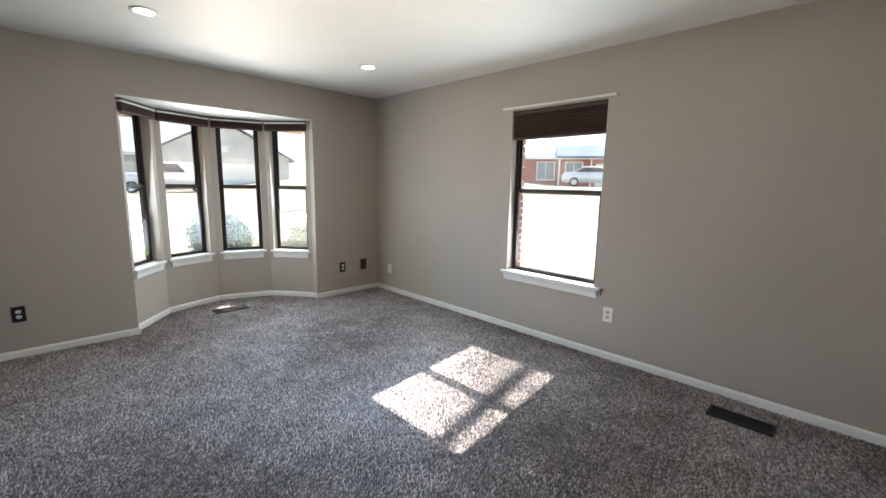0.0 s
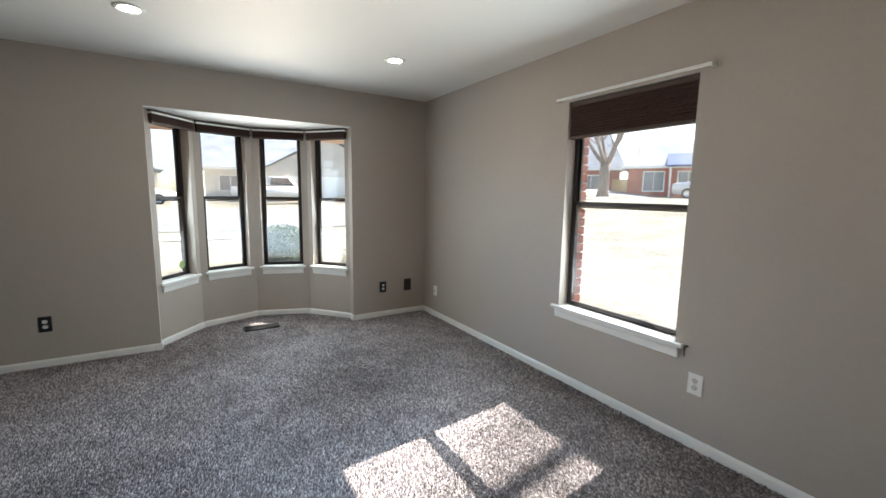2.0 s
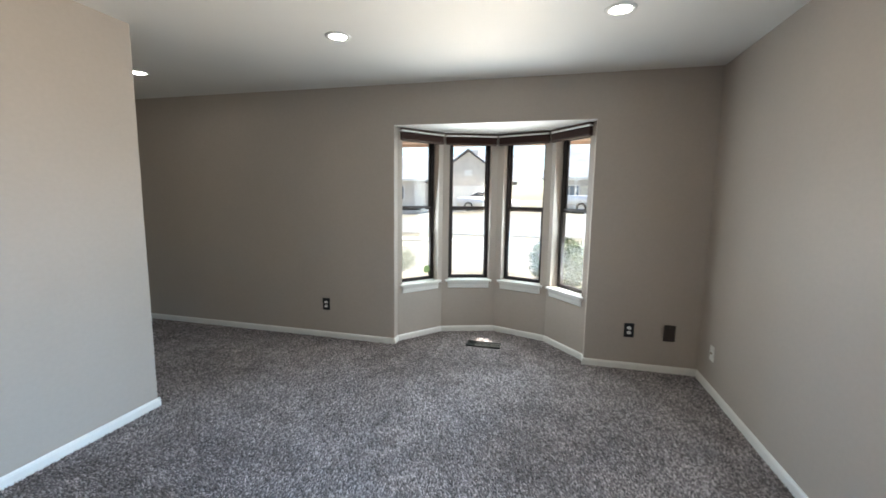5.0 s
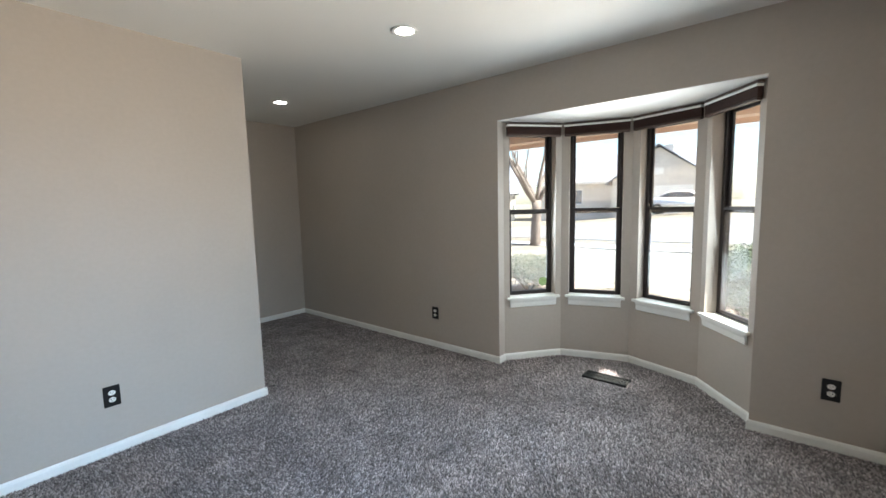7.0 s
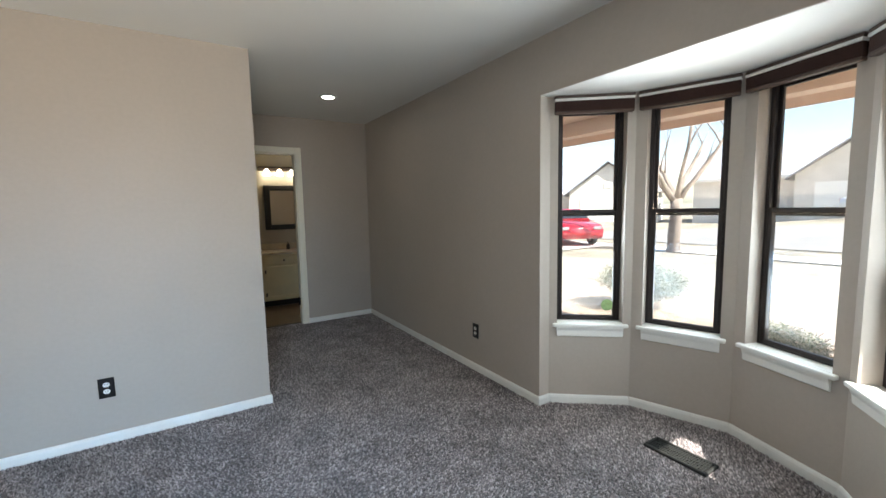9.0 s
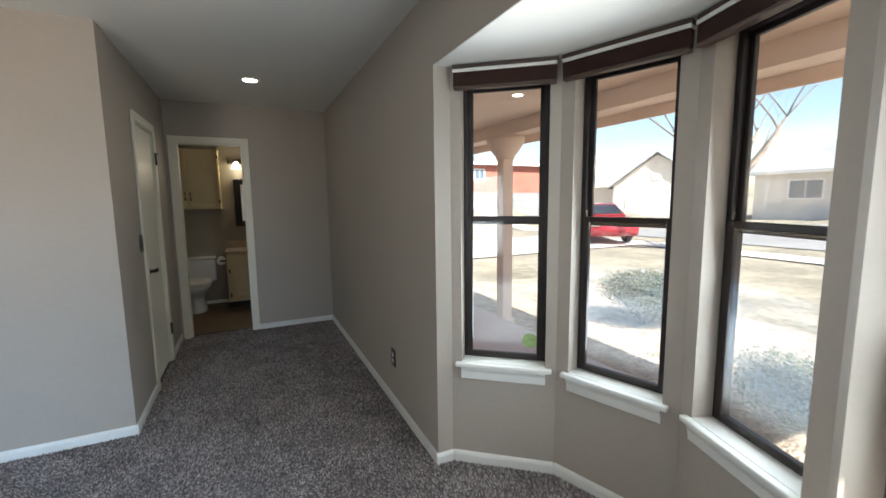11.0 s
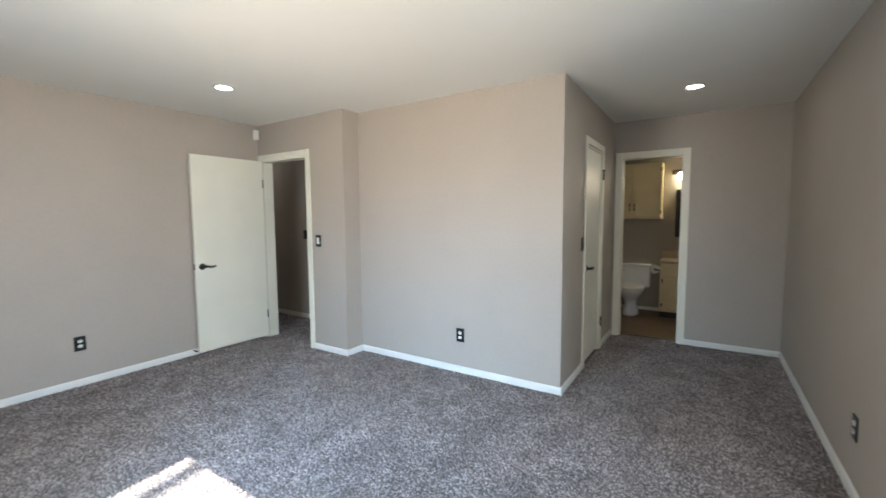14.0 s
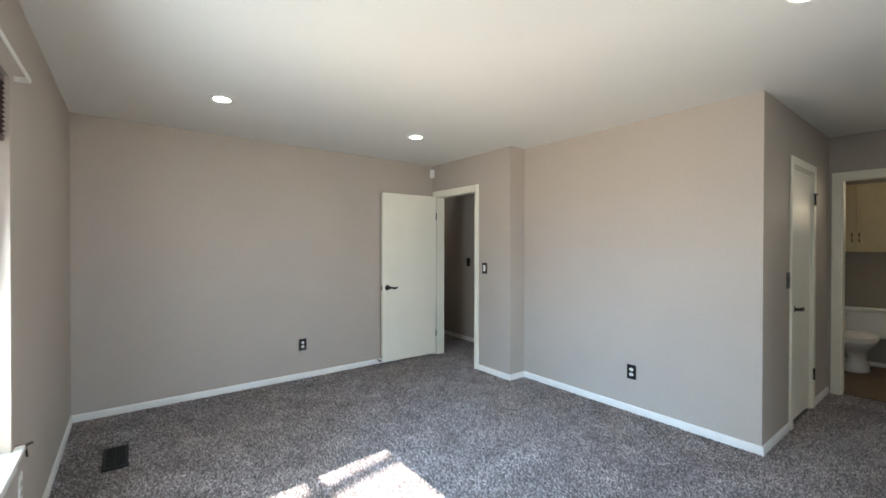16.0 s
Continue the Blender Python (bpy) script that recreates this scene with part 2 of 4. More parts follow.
def thing(name, m, label, category, group="", kind=""):
    ob = new(name)
    ob.empty_display_size = 0.1
    ob.matrix_basis = m
    return tagged(ob, label, category, group, kind)


def box(bm, x0, x1, y0, y1, z0, z1, bevel=0.0, seg=1):
    v = [bm.verts.new((x, y, z)) for x in (x0, x1) for y in (y0, y1) for z in (z0, z1)]
    f = [bm.faces.new([v[i] for i in q]) for q in ((0, 1, 3, 2), (4, 6, 7, 5), (0, 4, 5, 1), (2, 3, 7, 6), (0, 2, 6, 4), (1, 5, 7, 3))]
    if bevel > 0:
        e = list({e for q in f for e in q.edges})
        bmesh.ops.bevel(bm, geom=e, offset=bevel, segments=seg, affect="EDGES", profile=0.5)
    return bm


def boxed(*a, **k):
    return box(bmesh.new(), *a, **k)


def prism(points, z0, z1, bm=None):
    bm = bm or bmesh.new()
    lo = [bm.verts.new((x, y, z0)) for x, y in points]
    hi = [bm.verts.new((x, y, z1)) for x, y in points]
    bm.faces.new(lo[::-1])
    bm.faces.new(hi)
    for i in range(len(points)):
        j = (i + 1) % len(points)
        bm.faces.new((lo[i], lo[j], hi[j], hi[i]))
    return bm


def extrude_x(profile, x0, x1, bm=None):
    """A (y, z) outline drawn out along x."""
    bm = bm or bmesh.new()
    a = [bm.verts.new((x0, y, z)) for y, z in profile]
    b = [bm.verts.new((x1, y, z)) for y, z in profile]
    bm.faces.new(a)
    bm.faces.new(b[::-1])
    for i in range(len(profile)):
        j = (i + 1) % len(profile)
        bm.faces.new((a[i], b[i], b[j], a[j]))
    return bm


def lathe(profile, seg=24, bm=None, m=None):
    """A (radius, z) outline turned about z."""
    bm = bm or bmesh.new()
    m = m or Matrix()
    rings = []
    for r, z in profile:
        if r < 1e-5:
            rings.append([bm.verts.new(m @ Vector((0, 0, z)))])
        else:
            rings.append([bm.verts.new(m @ Vector((r * math.cos(2 * math.pi * i / seg), r * math.sin(2 * math.pi * i / seg), z))) for i in range(seg)])
    for p, q in zip(rings, rings[1:]):
        for i in range(seg):
            j = (i + 1) % seg
            if len(p) == 1 and len(q) == 1:
                continue
            if len(p) == 1:
                bm.faces.new((p[0], q[i], q[j]))
            elif len(q) == 1:
                bm.faces.new((p[i], p[j], q[0]))
            else:
                bm.faces.new((p[i], p[j], q[j], q[i]))
    return bm


def tube(points, radii, seg=8, bm=None):
    bm = bm or bmesh.new()
    rings = []
    for i, p in enumerate(points):
        p = Vector(p)
        a, b = Vector(points[max(i - 1, 0)]), Vector(points[min(i + 1, len(points) - 1)])
        q = (b - a).to_track_quat("Z", "Y")
        r = radii[i] if isinstance(radii, (list, tuple)) else radii
        rings.append([bm.verts.new(p + q @ Vector((r * math.cos(2 * math.pi * k / seg), r * math.sin(2 * math.pi * k / seg), 0))) for k in range(seg)])
    for p, q in zip(rings, rings[1:]):
        for k in range(seg):
            j = (k + 1) % seg
            bm.faces.new((p[k], p[j], q[j], q[k]))
    bm.faces.new(rings[0][::-1])
    bm.faces.new(rings[-1])
    return bm


def wall_with_holes(u0, u1, z0, z1, y0, y1, holes):
    """A solid slab along local x, thick from y0 to y1, with rectangular openings (u0, u1, z0, z1) through it."""
    us = sorted({u0, u1, *[h[0] for h in holes], *[h[1] for h in holes]})
    zs = sorted({z0, z1, *[h[2] for h in holes], *[h[3] for h in holes]})
    bm = bmesh.new()
    verts = {}

    def v(i, j, k):
        key = (i, j, k)
        if key not in verts:
            verts[key] = bm.verts.new((us[i], (y0, y1)[k], zs[j]))
        return verts[key]

    def solid(i, j):
        if not (0 <= i < len(us) - 1 and 0 <= j < len(zs) - 1):
            return False
        u, z = (us[i] + us[i + 1]) / 2, (zs[j] + zs[j + 1]) / 2
        return not any(h[0] < u < h[1] and h[2] < z < h[3] for h in holes)

    for i in range(len(us) - 1):
        for j in range(len(zs) - 1):
            if not solid(i, j):
                continue
            bm.faces.new((v(i, j, 0), v(i + 1, j, 0), v(i + 1, j + 1, 0), v(i, j + 1, 0)))
            bm.faces.new((v(i, j, 1), v(i, j + 1, 1), v(i + 1, j + 1, 1), v(i + 1, j, 1)))
            if not solid(i - 1, j):
                bm.faces.new((v(i, j, 0), v(i, j + 1, 0), v(i, j + 1, 1), v(i, j, 1)))
            if not solid(i + 1, j):
                bm.faces.new((v(i + 1, j, 0), v(i + 1, j, 1), v(i + 1, j + 1, 1), v(i + 1, j + 1, 0)))
            if not solid(i, j - 1):
                bm.faces.new((v(i, j, 0), v(i, j, 1), v(i + 1, j, 1), v(i + 1, j, 0)))
            if not solid(i, j + 1):
                bm.faces.new((v(i, j + 1, 0), v(i + 1, j + 1, 0), v(i + 1, j + 1, 1), v(i, j + 1, 1)))
    return bm


def place(bm, m):
    bm.transform(m)
    return bm


# ---- plan of the house ----
H = 2.44                                   # ceiling
XW, XE, YN = -4.39, 0.645, 3.447           # bedroom: street wall, far wall, window wall
YS, YJ, XJ = -0.08, -0.30, -0.728          # hall-door wall, closet face, the jog between them
XC, YB = -2.82, -2.263                     # closet side wall, bath-door wall
BAY0, BAY1, BAYZ = 0.80, 2.562, 2.08       # bay opening
T = 0.14
BAY = [(-4.48, 0.80), (-4.90, 1.14), (-5.08, 1.681), (-4.90, 2.222), (-4.48, 2.562)]
WEST, SOUTH, EAST, NORTH = 90, 180, -90, 0   # turns by which a wall piece faces into the room

# floor, ceiling, outer shell
slab = prism([(-4.53, 3.6), (-4.53, 2.60), (-5.0, 2.25), (-5.2, 1.68), (-5.0, 1.10), (-4.53, 0.74), (-4.53, -4.0), (3.0, -4.0), (3.0, 3.6)], -0.28, -0.010)
floor = setting("floor", slab, CARPET_BACK, "grey flecked frieze carpet over the bedroom floor", "carpet")
bath_floor = setting("floor_bath", boxed(-4.39, -2.45, -3.81, -2.325, 0.0, 0.008), BATH_FLOOR, "tan sheet vinyl on the bathroom floor", "floor")
ceil = setting("ceiling", boxed(-4.53, 3.0, -4.0, 3.6, H, H + 0.2), CEIL, "white lightly textured painted drywall ceiling", "ceiling")
bay_top = prism([(-4.391, 0.80), (-4.50, 0.80), (-5.02, 1.08), (-5.24, 1.68), (-5.02, 2.28), (-4.50, 2.562), (-4.391, 2.562)], BAYZ - 0.004, BAYZ + 0.12)
setting("ceiling_bay", bay_top, CEIL, "white painted soffit over the bay window", "ceiling")

# walls; local x runs along the wall, local y away from the room
def room_wall(name, x, y, turn, length, holes, label, thick=T, mat=WALL, z0=-0.01, z1=H):
    bm = wall_with_holes(0, length, z0, z1, 0, thick, holes)
    return setting(name, place(bm, pose(x, y, 0, 0, 0, turn)), mat, label, "wall")


WIN = (-2.26, -1.37, 0.555, 2.06)            # opening of the side window
room_wall("wall_north", XW - T, YN, 0, XE - XW + 2 * T, [(WIN[0] - XW + T, WIN[1] - XW + T, WIN[2], WIN[3])], "greige painted wall pierced by the side window")
room_wall("wall_west", XW, -4.0, 90, YN + 4.0, [(BAY0 + 4.0, BAY1 + 4.0, -0.01, BAYZ)], "greige painted street wall open to the bay", 0.09)
room_wall("wall_east", XE, YN, -90, YN - YS + 0.0, [], "greige painted blank bedroom wall")
DOOR_H = (-0.19, 0.572, 2.04)                # hall door opening
room_wall("wall_south", XE + T, YS, 180, XE + T - XJ, [(XE + T - DOOR_H[1], XE + T - DOOR_H[0], -0.01, DOOR_H[2])], "greige painted wall with the hall doorway", 0.12)
setting("wall_closet", boxed(XC + 0.10, XJ, YJ - 0.10, YJ, 0, H), WALL, "greige painted closet wall facing the bedroom", "wall")
setting("wall_jog", boxed(XJ - 0.0, XJ + 0.10, YJ - 0.10, YS - 0.12, 0, H), WALL, "greige painted return beside the hall doorway", "wall")
DOOR_C = (-1.62, -0.99, 2.03)                # closet door opening along y
room_wall("wall_alcove_side", XC, YJ, -90, YJ - YB, [(YJ - DOOR_C[1], YJ - DOOR_C[0], -0.01, DOOR_C[2])], "greige painted alcove wall with a closet door", 0.10)
DOOR_B = (-3.515, -2.905, 2.035)             # bath door opening along x
room_wall("wall_alcove_end", XC + 0.6, YB, 180, XC + 0.6 - XW, [(XC + 0.6 - DOOR_B[1], XC + 0.6 - DOOR_B[0], -0.01, DOOR_B[2])], "greige painted alcove wall with the bathroom doorway", 0.11)
# bathroom, closet and hall behind them
setting("wall_bath_back", boxed(-4.39, -2.3, -3.93, -3.81, 0, H), BATH_WALL, "greige painted bathroom wall behind the toilet", "wall")
setting("wall_bath_side", boxed(-2.45, -2.33, -3.81, YB - 0.11, 0, H), BATH_WALL, "greige painted bathroom side wall", "wall")
setting("wall_closet_back", boxed(-1.6, -1.5, -2.3, YJ - 0.10, 0, H), WALL, "plain wall closing the closet", "wall")
setting("wall_closet_end", boxed(XC + 0.6, -1.5, -2.40, -2.30, 0, H), WALL, "plain wall closing the closet end", "wall")
setting("wall_hall", boxed(-0.9, 2.6, -1.02, -0.92, 0, H), WALL, "greige painted hall wall", "wall")
setting("wall_hall_end", boxed(2.5, 2.6, -0.92, 0.2, 0, H), WALL, "greige painted hall end wall", "wall")
setting("wall_hall_near", boxed(XE + T, 2.5, YS - 0.12, YS, 0, H), WALL, "greige painted hall wall beside the bedroom", "wall")
setting("wall_hall_west", boxed(-0.9, -0.8, -0.92, YJ - 0.10, 0, H), WALL, "greige painted hall end", "wall")


# ---- windows ----
def sash_frame(x0, x1, y0, y1, z0, z1, b):
    bm = bmesh.new()
    box(bm, x0, x0 + b, y0, y1, z0, z1, 0.003)
    box(bm, x1 - b, x1, y0, y1, z0, z1, 0.003)
    box(bm, x0 + b, x1 - b, y0, y1, z0, z0 + b, 0.003)
    box(bm, x0 + b, x1 - b, y0, y1, z1 - b, z1, 0.003)
    return bm


def window_unit(name, m, w, z0, z1, rail, horn, label, reveal=0.085, glass=GLASS):
    """A dark double-hung window in an opening w wide, with its stool and apron; x = 0 at the middle, y = 0 at the wall's face."""
    win = thing(name, m, label, "window", "", "structure")
    h = w / 2
    y = reveal
    part("window_frame", sash_frame(-h, h, y, y + 0.055, z0 + 0.005, z1, 0.026), BRONZE, win, "dark bronze outer frame")
    lower = part("lower_sash", sash_frame(-h + 0.02, h - 0.02, y - 0.006, y + 0.018, z0 + 0.028, rail + 0.022, 0.026), BRONZE, win)
    upper = part("upper_sash", sash_frame(-h + 0.02, h - 0.02, y + 0.024, y + 0.045, rail - 0.022, z1 - 0.02, 0.026), BRONZE, win)
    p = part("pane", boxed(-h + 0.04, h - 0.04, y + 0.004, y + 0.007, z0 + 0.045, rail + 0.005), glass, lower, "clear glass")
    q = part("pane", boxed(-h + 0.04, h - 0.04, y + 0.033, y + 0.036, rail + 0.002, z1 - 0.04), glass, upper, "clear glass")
    p.visible_shadow = q.visible_shadow = False
    s = bmesh.new()
    box(s, -h - horn, h + horn, -0.034, -0.0005, z0 - 0.004, z0 + 0.020, 0.006, 2)
    box(s, -h + 0.001, h - 0.001, -0.0005, y + 0.02, z0 - 0.004, z0 + 0.020)
    part("window_sill", s, TRIM, win, "white painted stool")
    part("apron", extrude_x([(-0.001, z0 - 0.075), (-0.013, z0 - 0.068), (-0.016, z0 - 0.03), (-0.024, z0 - 0.012), (-0.024, z0 - 0.005), (-0.001, z0 - 0.005)], -h - horn + 0.03, h + horn - 0.03), TRIM, win, "white moulded apron")
    return win


def pleated(w, z_top, z_bot, y0, y1, pleat, deep=0.004):
    """Cellular fabric: a zigzag outline drawn out along x."""
    n = max(2, round((z_top - z_bot) / pleat))
    front = [(y0 + (deep if i % 2 else 0.0), z_top + (z_bot - z_top) * i / (2 * n)) for i in range(2 * n + 1)]
    back = [(y1 - (deep if i % 2 else 0.0), z_bot + (z_top - z_bot) * i / (2 * n)) for i in range(2 * n + 1)]
    return extrude_x(front + back, -w / 2, w / 2)


wx = (WIN[0] + WIN[1]) / 2
window_unit("window_1", pose(wx, YN, 0), WIN[1] - WIN[0], WIN[2], WIN[3], 1.335, 0.055, "dark bronze double-hung window with a white stool, half shaded")
sh = thing("cellular_shade", pose(wx, YN, 0), "dark brown pleated cellular shade drawn partway down the window", "window shade")
part("headrail", boxed(-0.437, 0.437, 0.012, 0.05, 2.025, 2.056, 0.003), SHADE_RAIL, sh)
part("fabric", pleated(0.868, 2.025, 1.822, 0.010, 0.046, 0.0185, 0.011), SHADE, sh)
part("bottom_rail", boxed(-0.437, 0.437, 0.012, 0.046, 1.802, 1.822, 0.004), SHADE_RAIL, sh)
rod = thing("curtain_rod", pose(wx, YN, 2.078), "white flat curtain rod bracketed over the window", "curtain rod")
part("bar", boxed(-0.525, 0.525, -0.052, -0.045, -0.010, 0.010, 0.003), WHITE_PLASTIC, rod)
for s in (-1, 1):
    part("return", boxed(s * 0.521 - 0.004, s * 0.521 + 0.004, -0.045, -0.001, -0.010, 0.010), WHITE_PLASTIC, rod)
hook = thing("tieback_hook", pose(-1.30, YN, 0.565), "small brown metal hook on the window stool's end", "hook")
part("pin", tube([(0, 0, 0), (0.0, -0.03, 0.0), (0.012, -0.05, 0.004)], 0.006), BROWN_PLATE, hook)
part("tail", tube([(0.0, -0.03, 0), (0.004, -0.035, -0.05)], 0.004), BROWN_PLATE, hook)

# bay: four facets, each with a window, a shade and a baseboard
for i in range(4):
    (px, py), (qx, qy) = BAY[i], BAY[i + 1]
    d = math.hypot(qx - px, qy - py)
    turn = math.degrees(math.atan2(qy - py, qx - px))
    m = pose((px + qx) / 2, (py + qy) / 2, 0, 0, 0, turn)
    w = 0.435
    setting(f"wall_bay_{i + 1}", place(wall_with_holes(-d / 2, d / 2, -0.01, BAYZ, 0, T, [(-w / 2, w / 2, 0.545, 2.02)]), m), WALL, "greige painted bay facet round a window", "wall")
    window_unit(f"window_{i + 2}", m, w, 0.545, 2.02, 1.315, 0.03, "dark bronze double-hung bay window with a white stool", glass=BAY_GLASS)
    b = thing("raised_shade", m, "dark brown cellular shade pulled up under the bay soffit", "window shade", "raised shades in the bay")
    part("headrail", boxed(-d / 2 + 0.022, d / 2 - 0.022, -0.046, -0.002, 2.055, 2.072, 0.003), SHADE_RAIL, b)
    part("white_strip", boxed(-d / 2 + 0.024, d / 2 - 0.024, -0.049, -0.004, 2.038, 2.054, 0.003), WHITE_PLASTIC, b, "white strip")
    part("fabric", pleated(d - 0.052, 2.037, 1.975, -0.044, -0.006, 0.006), SHADE, b)
    part("bottom_rail", boxed(-d / 2 + 0.026, d / 2 - 0.026, -0.046, -0.006, 1.958, 1.974, 0.004), SHADE_RAIL, b)
for i in range(1, 4):
    o = Vector(BAY[i])
    n1 = Vector((-(BAY[i][1] - BAY[i - 1][1]), BAY[i][0] - BAY[i - 1][0])).normalized()
    n2 = Vector((-(BAY[i + 1][1] - BAY[i][1]), BAY[i + 1][0] - BAY[i][0])).normalized()
    tip = (n1 + n2) * (T / (1 + n1.dot(n2)))
    setting(f"wall_bay_corner_{i}", prism([tuple(o), tuple(o + n1 * T), tuple(o + tip), tuple(o + n2 * T)], 0, BAYZ), WALL, "corner of the bay wall", "wall")
for k, (y, s) in enumerate(((0.80, -1), (2.562, 1))):
    setting(f"wall_bay_jamb_{k + 1}", prism([(-4.4795, y), (-4.4795, y + s * 0.2), (-4.62, y + s * 0.2), (-4.60, y + s * -0.10 + s * 0.205), (-4.481, y)], 0, BAYZ + 0.1), WALL, "side of the bay opening", "wall")


# ---- trim ----
BASE = [(0.0005, -0.010), (-0.013, -0.010), (-0.013, 0.036), (-0.0105, 0.041), (-0.0105, 0.045), (-0.006, 0.050), (-0.004, 0.053), (0.0005, 0.053)]


def baseboard(x, y, turn, length, back=0.0, fore=0.0):
    """From a point along a wall that faces local -y."""
    bm = extrude_x(BASE, -back, length + fore)
    return setting("baseboard", place(bm, pose(x, y, 0, 0, 0, turn)), TRIM, "white painted moulded wooden baseboard", "baseboard")


def casing(name, x, y, turn, u0, u1, top, label, wide=0.062, depth=0.12):
    """Casing round a doorway and the jamb lining inside it; local x along the wall, -y into the room."""
    m = pose(x, y, 0, 0, 0, turn)
    c = thing(name, m, label, "door casing", "", "structure")
    for a, b in ((u0 - wide, u0 + 0.004), (u1 - 0.004, u1 + wide)):
        part("side_casing", boxed(a, b, -0.017, -0.0005, -0.01, top + wide, 0.004), DOOR, c)
    part("head_casing", boxed(u0 + 0.0045, u1 - 0.0045, -0.0165, -0.0005, top - 0.004, top + wide - 0.0005, 0.004), DOOR, c)
    for a, b in ((u0, u0 + 0.016), (u1 - 0.016, u1)):
        part("jamb", boxed(a, b, 0.0, depth, -0.01, top), DOOR, c)
    part("head_jamb", boxed(u0 + 0.016, u1 - 0.016, 0.0, depth, top - 0.016, top), DOOR, c)
    return c


baseboard(XW, -2.25, WEST, 0.80 + 2.25)
baseboard(XW, 2.562, WEST, YN - 2.562 - 0.013)
baseboard(XW, YN, NORTH, XE - XW - 0.013)
baseboard(XE, YN, EAST, YN - YS - 0.02)
baseboard(DOOR_H[0] - 0.062, YS, SOUTH, DOOR_H[0] - 0.062 - XJ, 0, 0.0128)
baseboard(XJ, YS, EAST, YS - YJ, 0.0128, -0.013)
baseboard(XJ, YJ, SOUTH, XJ - XC, 0, 0.0128)
baseboard(XC, YJ, EAST, YJ - DOOR_C[1] - 0.062, 0.0128)
baseboard(XC, DOOR_C[0] - 0.062, EAST, DOOR_C[0] - 0.062 - YB)
baseboard(DOOR_B[0] - 0.062, YB, SOUTH, DOOR_B[0] - 0.062 - XW)
baseboard(2.5, -0.92, SOUTH, 3.3)
baseboard(-2.45, -3.81, SOUTH, 1.9)
for i in range(4):
    (px, py), (qx, qy) = BAY[i], BAY[i + 1]
    d = math.hypot(qx - px, qy - py)
    baseboard(px, py, math.degrees(math.atan2(qy - py, qx - px)), d, -0.004, -0.004)
baseboard(-4.39, 0.80, 180, 0.088, 0.0128, 0)
baseboard(-4.478, 2.562, 0, 0.088, 0, 0.0128)
casing("door_frame_hall", XE + T, YS, SOUTH, XE + T - DOOR_H[1], XE + T - DOOR_H[0], DOOR_H[2], "white painted casing round the hall doorway")
casing("door_frame_closet", XC, YJ, EAST, YJ - DOOR_C[1], YJ - DOOR_C[0], DOOR_C[2], "white painted casing round the closet door", depth=0.10)
casing("door_frame_bath", XC + 0.6, YB, SOUTH, XC + 0.6 - DOOR_B[1], XC + 0.6 - DOOR_B[0], DOOR_B[2], "white painted casing round the bathroom doorway", depth=0.11)


# ---- doors ----
def lever(parent, x, y, z, way, side):
    """A black lever handle on a rose; way: +1 or -1 along local x, side: -1 faces local -y."""
    s = side
    h = part("door_handle", lathe([(0, 0), (0.033, 0), (0.033, 0.006), (0.026, 0.012), (0.012, 0.016), (0.011, 0.046), (0, 0.048)], 20, None, pose(x, y, z, 90 if s < 0 else -90)), BLACK_METAL, parent, "black iron lever on a round rose", True)
    part("lever", tube([(x, y + s * 0.042, z), (x + way * 0.03, y + s * 0.046, z + 0.002), (x + way * 0.07, y + s * 0.046, z - 0.008), (x + way * 0.10, y + s * 0.044, z - 0.004), (x + way * 0.118, y + s * 0.040, z + 0.004)], [0.013, 0.012, 0.0115, 0.010, 0.007], 10), BLACK_METAL, h, "", True)


def hinge(parent, x, y, z):
    h = part("hinge", boxed(x - 0.014, x + 0.014, y - 0.003, y, z - 0.045, z + 0.045, 0.001), BLACK_METAL, parent, "black hinge")
    part("knuckle", lathe([(0, -0.05), (0.007, -0.05), (0.007, 0.05), (0, 0.05)], 10, None, pose(x, y - 0.006, z)), BLACK_METAL, h)


# hall door, swung right back along the far wall; local x from the hinge to the free edge
d1 = thing("door_1", pose(0.553, -0.062, 0.0, 0, 0, 88), "cream painted flush door standing open against the wall", "door", "", "structure")
part("leaf", boxed(0.0, 0.765, -0.036, 0.0, 0.018, 2.032, 0.002), DOOR, d1)
d1.matrix_basis = pose(0.553, -0.062, 0.0, 0, 0, 88)
lever(d1, 0.70, 0.0, 0.90, -1, 1)
part("latch_plate", boxed(0.7645, 0.7665, -0.03, -0.006, 0.87, 0.93), BRASS, d1, "brass latch plate")
for z in (0.28, 1.78):
    h = part("hinge", boxed(-0.006, 0.004, -0.004, 0.006, z - 0.045, z + 0.045), BLACK_METAL, d1, "dark hinge")
stop = thing("door_stop", pose(XE - 0.013, 0.74, 0.045, 0, 0, 0), "small dark spring door stop on the baseboard", "door stop")
part("spring", tube([(0, 0, 0), (-0.055, 0, 0)], 0.006), BLACK_METAL, stop)
part("tip", tube([(-0.055, 0, 0), (-0.068, 0, 0)], 0.010), BLACK_PLASTIC, stop)
# closet door, shut
d2 = thing("door_2", pose(XC, YJ, 0, 0, 0, -90), "cream painted narrow flush closet door, shut", "door", "", "structure")
c0, c1 = YJ - DOOR_C[1] + 0.018, YJ - DOOR_C[0] - 0.018
part("leaf", boxed(c0, c1, 0.008, 0.043, 0.02, DOOR_C[2] - 0.019, 0.002), DOOR, d2)
lever(d2, c0 + 0.06, 0.008, 0.905, 1, -1)
for z in (0.30, 1.80):
    hinge(d2, c1 + 0.004, -0.018, z)
arm = part("hook", tube([(c1 - 0.03, -0.022, 1.845), (c1 + 0.05, -0.03, 1.85)], 0.006), BLACK_METAL, d2, "small black bracket")
